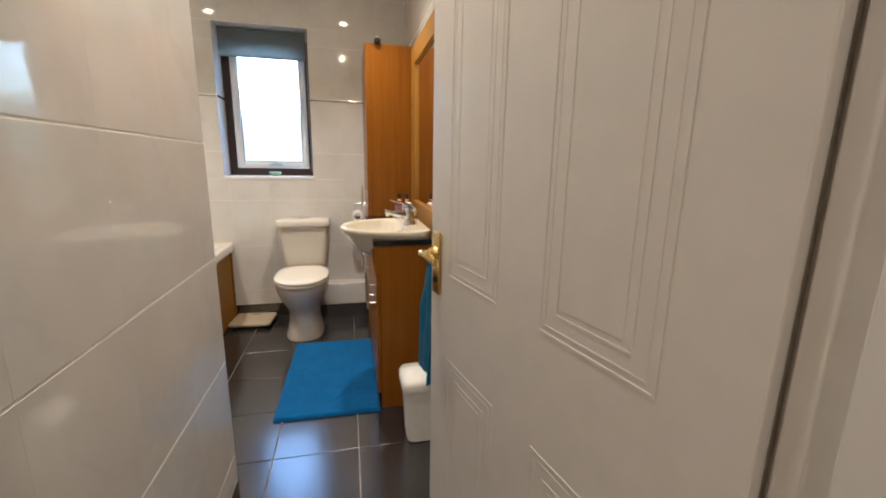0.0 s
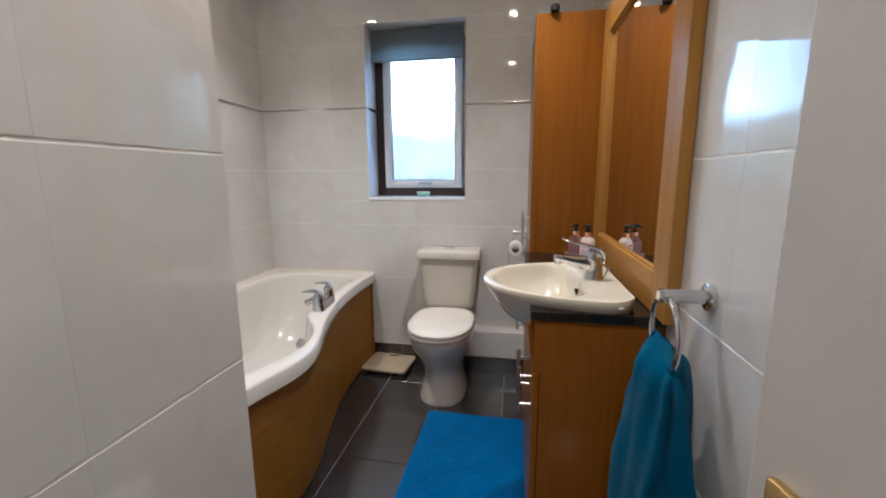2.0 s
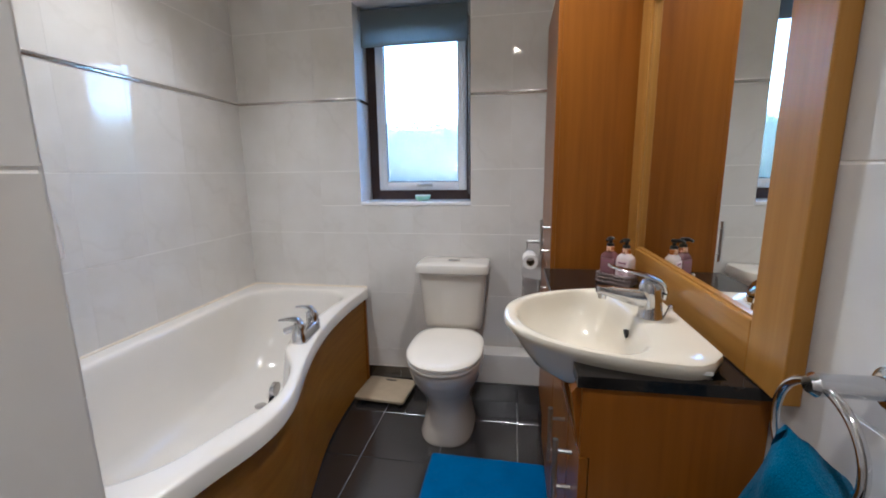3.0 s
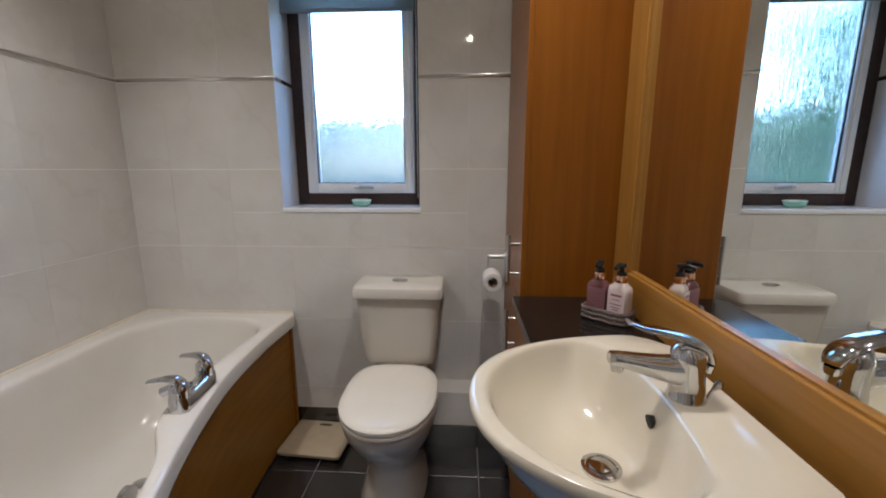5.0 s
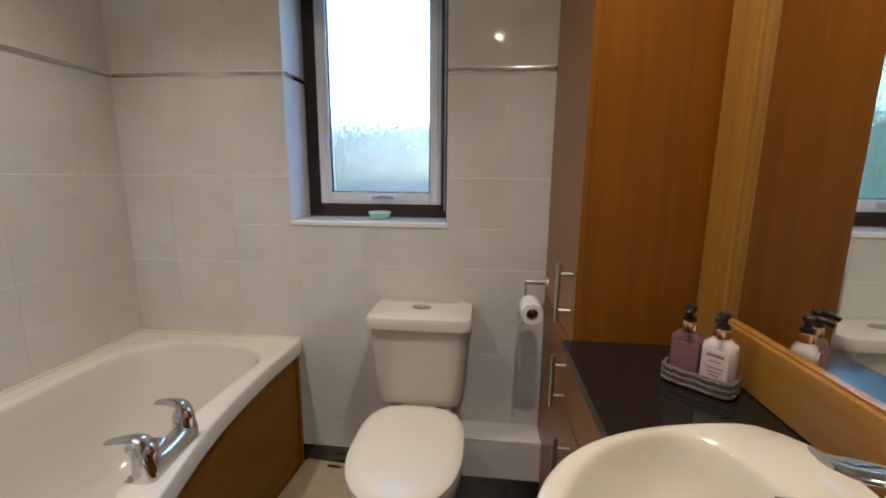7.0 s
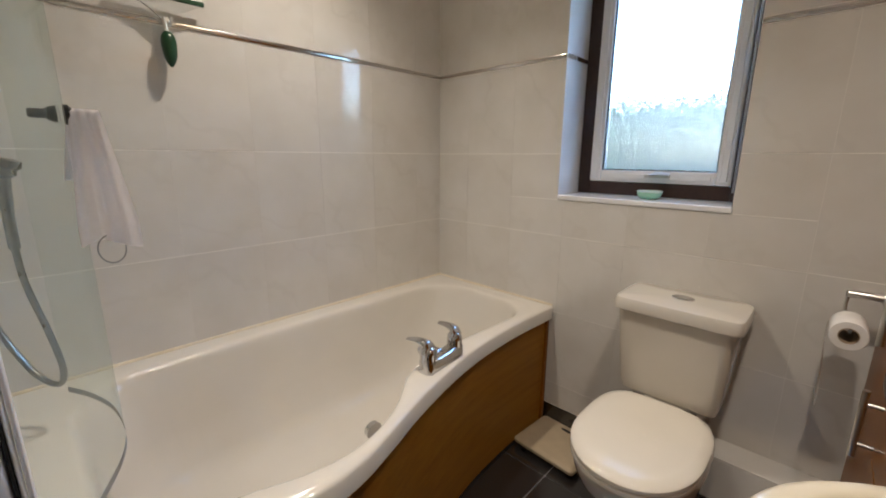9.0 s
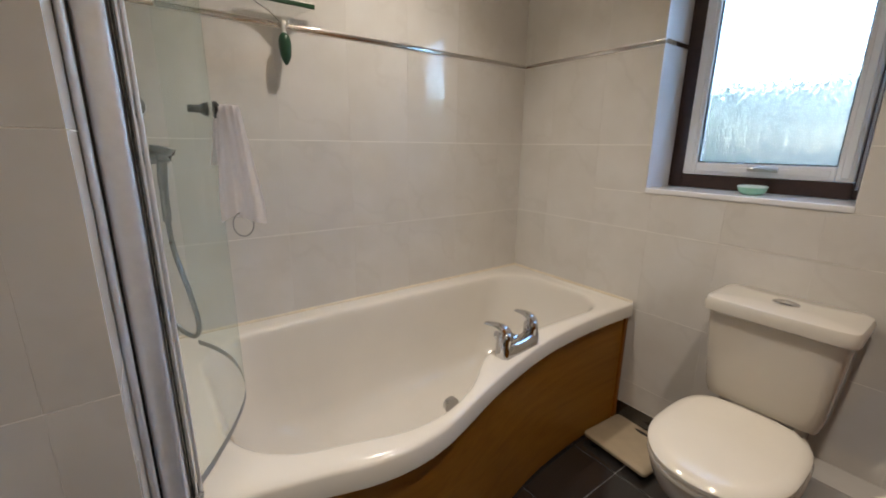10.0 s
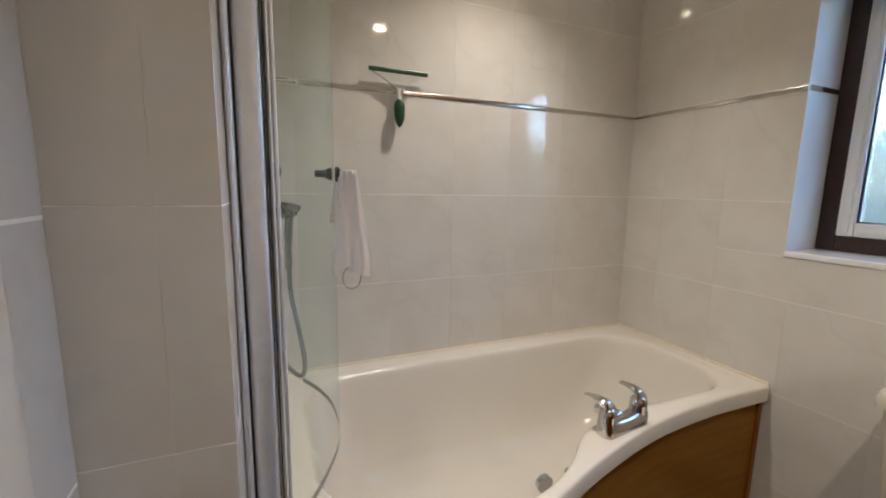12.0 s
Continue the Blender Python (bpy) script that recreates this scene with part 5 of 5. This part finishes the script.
def hedge(x0, x1, y, height, count, seed, name):
    rng = random.Random(seed)
    verts, faces = [], []
    for _ in range(count):
        top = height * (0.8 + 0.25 * noise.noise((x0 + rng.random(), seed, 0)))
        p = Vector((rng.uniform(x0, x1), y + rng.uniform(-0.5, 0.5), -0.6 + rng.random() ** 0.8 * (height + 0.5 * noise.noise((rng.uniform(x0, x1) * 0.6, 0, seed)))))
        s = rng.uniform(0.10, 0.22)
        a = Vector((rng.uniform(-1, 1), rng.uniform(-1, 1), rng.uniform(-1, 1))).normalized()
        b_ = a.orthogonal().normalized() * s * 0.5
        i = len(verts)
        verts += [p - a * s, p + b_, p + a * s, p - b_]
        faces.append((i, i + 1, i + 2, i + 3))
    me = bpy.data.meshes.new(name)
    me.from_pydata(verts, [], faces)
    me.materials.append(LEAF)
    return tagged(new(name, me), "green leafy garden hedge beyond the window", "hedge", kind="stuff")


hedge(-11.0, -2.9, 7.2, 3.6, 10500, 3, "hedge")
hedge(1.6, 9.0, 7.0, 2.6, 5000, 8, "hedge_side")


# Boards added as a plain backdrop in place of the indistinct far view.
def garden_backdrop():
    f = base("garden_backdrop", "grey-blue board backdrop added in place of the far garden view", "fence", (-1.0, 13.0, -0.6))
    for k in range(60):
        x = -8.0 + k * 0.25
        part("board", box(x, x + 0.238, 13.0 + 0.02 * (k % 2), 13.03 + 0.02 * (k % 2), -0.6, 2.65 + 0.02 * math.sin(k * 2.1), 0.004, 1), BACKDROP, f)


BACKDROP = plain("backdrop_board", (0.075, 0.092, 0.088), 0.85, vary=0.25, scale=6, relief=0.002)
garden_backdrop()


# ---- wall and floor tiles ----
TW = 0.2515
tile_cache = {}


def tile_mesh(w, h, depth, mat, bev):
    key = (round(w, 4), round(h, 4), round(depth, 4), mat.name)
    if key not in tile_cache:
        bm = bmesh.new()
        top = [(-w / 2 + bev, -h / 2 + bev, 0), (w / 2 - bev, -h / 2 + bev, 0), (w / 2 - bev, h / 2 - bev, 0), (-w / 2 + bev, h / 2 - bev, 0)]
        mid = [(-w / 2, -h / 2, -bev * 0.7), (w / 2, -h / 2, -bev * 0.7), (w / 2, h / 2, -bev * 0.7), (-w / 2, h / 2, -bev * 0.7)]
        low = [(a, b_, -depth) for a, b_, _ in mid]
        loft([low, mid, top], True, True, True, bm)
        bmesh.ops.recalc_face_normals(bm, faces=bm.faces[:])
        me = bpy.data.meshes.new("tile")
        bm.to_mesh(me)
        bm.free()
        me.materials.append(mat)
        tile_cache[key] = me
    return tile_cache[key]


def pieces(cell, hole):
    """The parts of a rectangle that lie outside a hole."""
    u0, u1, v0, v1 = cell
    if not hole or u1 <= hole[0] or u0 >= hole[1] or v1 <= hole[2] or v0 >= hole[3]:
        return [cell]
    out = []
    if v0 < hole[2]:
        out.append((u0, u1, v0, hole[2]))
    if v1 > hole[3]:
        out.append((u0, u1, hole[3], v1))
    a, b_ = max(v0, hole[2]), min(v1, hole[3])
    if u0 < hole[0]:
        out.append((u0, hole[0], a, b_))
    if u1 > hole[1]:
        out.append((hole[1], u1, a, b_))
    return out


rng = random.Random(5)


def tile_face(parent, origin, udir, vdir, u_lines, v_lines, mat, hole=None, depth=T - 0.0002, bev=0.00025, name="tile", gaps=(0.0006, 0.0022)):
    """Tiles between the joint lines on one plane; each is an object of its own."""
    u, v = Vector(udir), Vector(vdir)
    n = u.cross(v)
    for u0, u1 in zip(u_lines, u_lines[1:]):
        for v0, v1 in zip(v_lines, v_lines[1:]):
            for a, b_, c, d in pieces((u0, u1, v0, v1), hole):
                w, h = b_ - a - gaps[0], d - c - gaps[1]
                if w < 0.006 or h < 0.006:
                    continue
                ob = new(name, tile_mesh(w, h, depth, mat, bev))
                p = Vector(origin) + u * (a + b_) / 2 + v * (c + d) / 2 + n * rng.uniform(-0.00012, 0.00012)
                m = Matrix((u, v, n)).transposed().to_4x4()
                tilt = Matrix.Rotation(rng.uniform(-0.0007, 0.0007), 4, "X") @ Matrix.Rotation(rng.uniform(-0.0007, 0.0007), 4, "Y")
                ob.matrix_basis = Matrix.Translation(p) @ m @ tilt
                ob.parent = parent


def lines(lo, hi, start, step):
    """Joint lines from lo to hi on a grid through start."""
    k = math.ceil((lo - start) / step + 1e-6)
    out = [lo]
    while start + k * step < hi - 0.01:
        if start + k * step > lo + 0.01:
            out.append(start + k * step)
        k += 1
    return out + [hi]


LOW_ROWS = [0.105, 0.208, 0.535, 0.862, 1.189, 1.537]
HIGH_ROWS = [1.556, 1.889, 2.216, CEIL]


def tiled(parent, origin, udir, u0, u1, start, hole=None, drop=0.0, joint=0.0004):
    for rows in (LOW_ROWS[:1] + [z - drop for z in LOW_ROWS[1:-1]] + LOW_ROWS[-1:], HIGH_ROWS):
        tile_face(parent, origin, udir, (0, 0, 1), lines(u0, u1, start, TW), rows, TILE, hole, gaps=(joint, 0.0052 if drop else 0.0017))


def skirting(parent, origin, udir, u0, u1, start):
    tile_face(parent, origin, udir, (0, 0, 1), lines(u0, u1, start, 0.333), [0.0, 0.103], FLOOR, None, T - 0.0002, 0.0004, "skirting_tile")


def metal_strip(x0, x1, y0, y1, label="slim chrome trim strip set between the wall tiles"):
    structure(part("trim", box(x0, x1, y0, y1, 1.5385, 1.5545, 0.002), STRIP, smooth=True), label, "trim")


tiled(wall_n, (0, BACK, 0), (1, 0, 0), LEFT, RIGHT, -0.125, (WIN_L - 0.002, WIN_R + 0.002, SILL - 0.006, HEAD + 0.002))
skirting(wall_n, (0, BACK - 0.002, 0), (1, 0, 0), -0.93, -0.42, -0.72)
metal_strip(LEFT + 0.004, WIN_L - 0.001, BACK - 0.003, BACK + 0.005)
metal_strip(WIN_R + 0.001, RIGHT - 0.001, BACK - 0.003, BACK + 0.005)
tiled(wall_w, (LEFT, 0, 0), (0, 1, 0), END, BACK, 2.243)
metal_strip(LEFT - 0.005, LEFT + 0.003, 1.938, BACK - 0.001)
metal_strip(LEFT - 0.005, LEFT + 0.003, END, 1.934)
tiled(wall_hall, (HALL_X, 0, 0), (0, 1, 0), DOORWALL + 0.01, NIB, 0.860, drop=0.012, joint=0.0001)
skirting(wall_hall, (HALL_X + 0.002, 0, 0), (0, 1, 0), DOORWALL + 0.01, NIB, 0.8)
metal_strip(HALL_X - 0.005, HALL_X + 0.003, DOORWALL + 0.01, NIB)
tiled(wall_pier, (PIER, 0, 0), (0, 1, 0), NIB, END, 1.715)
metal_strip(PIER - 0.005, PIER + 0.003, NIB, END)
tiled(wall_hall, (0, NIB, 0), (-1, 0, 0), -HALL_X, -PIER, 0.62, drop=0.012)
skirting(wall_hall, (0, NIB + 0.002, 0), (-1, 0, 0), -HALL_X, -PIER, 0.62)
tiled(wall_end, (0, END, 0), (-1, 0, 0), -PIER, -LEFT, 0.95)
tiled(wall_e, (RIGHT, 0, 0), (0, -1, 0), -BACK, -DOORWALL - 0.02, -1.812, drop=0.012, joint=0.0001)
skirting(wall_e, (RIGHT - 0.002, 0, 0), (0, -1, 0), -CNEAR, -DOORWALL - 0.02, -1.8)
metal_strip(RIGHT - 0.003, RIGHT + 0.005, DOORWALL + 0.02, 2.0)
FX, FY = -0.075, 1.815
tile_face(floor, (0, 0, 0), (1, 0, 0), (0, 1, 0), lines(LEFT, RIGHT, FX, 0.327), lines(DOORWALL - 0.02, BACK, FY, 0.327), FLOOR, (LEFT - 0.2, HALL_X - 0.38, 0.0, END - 0.19), 0.004, 0.0010, "floor_tile", (0.0040, 0.0040))
part("threshold", box(HALL_X, 0.30, DOORWALL - 0.17, DOORWALL - 0.02, -0.004, 0.006, 0.002), SATIN, floor, "metal threshold strip")
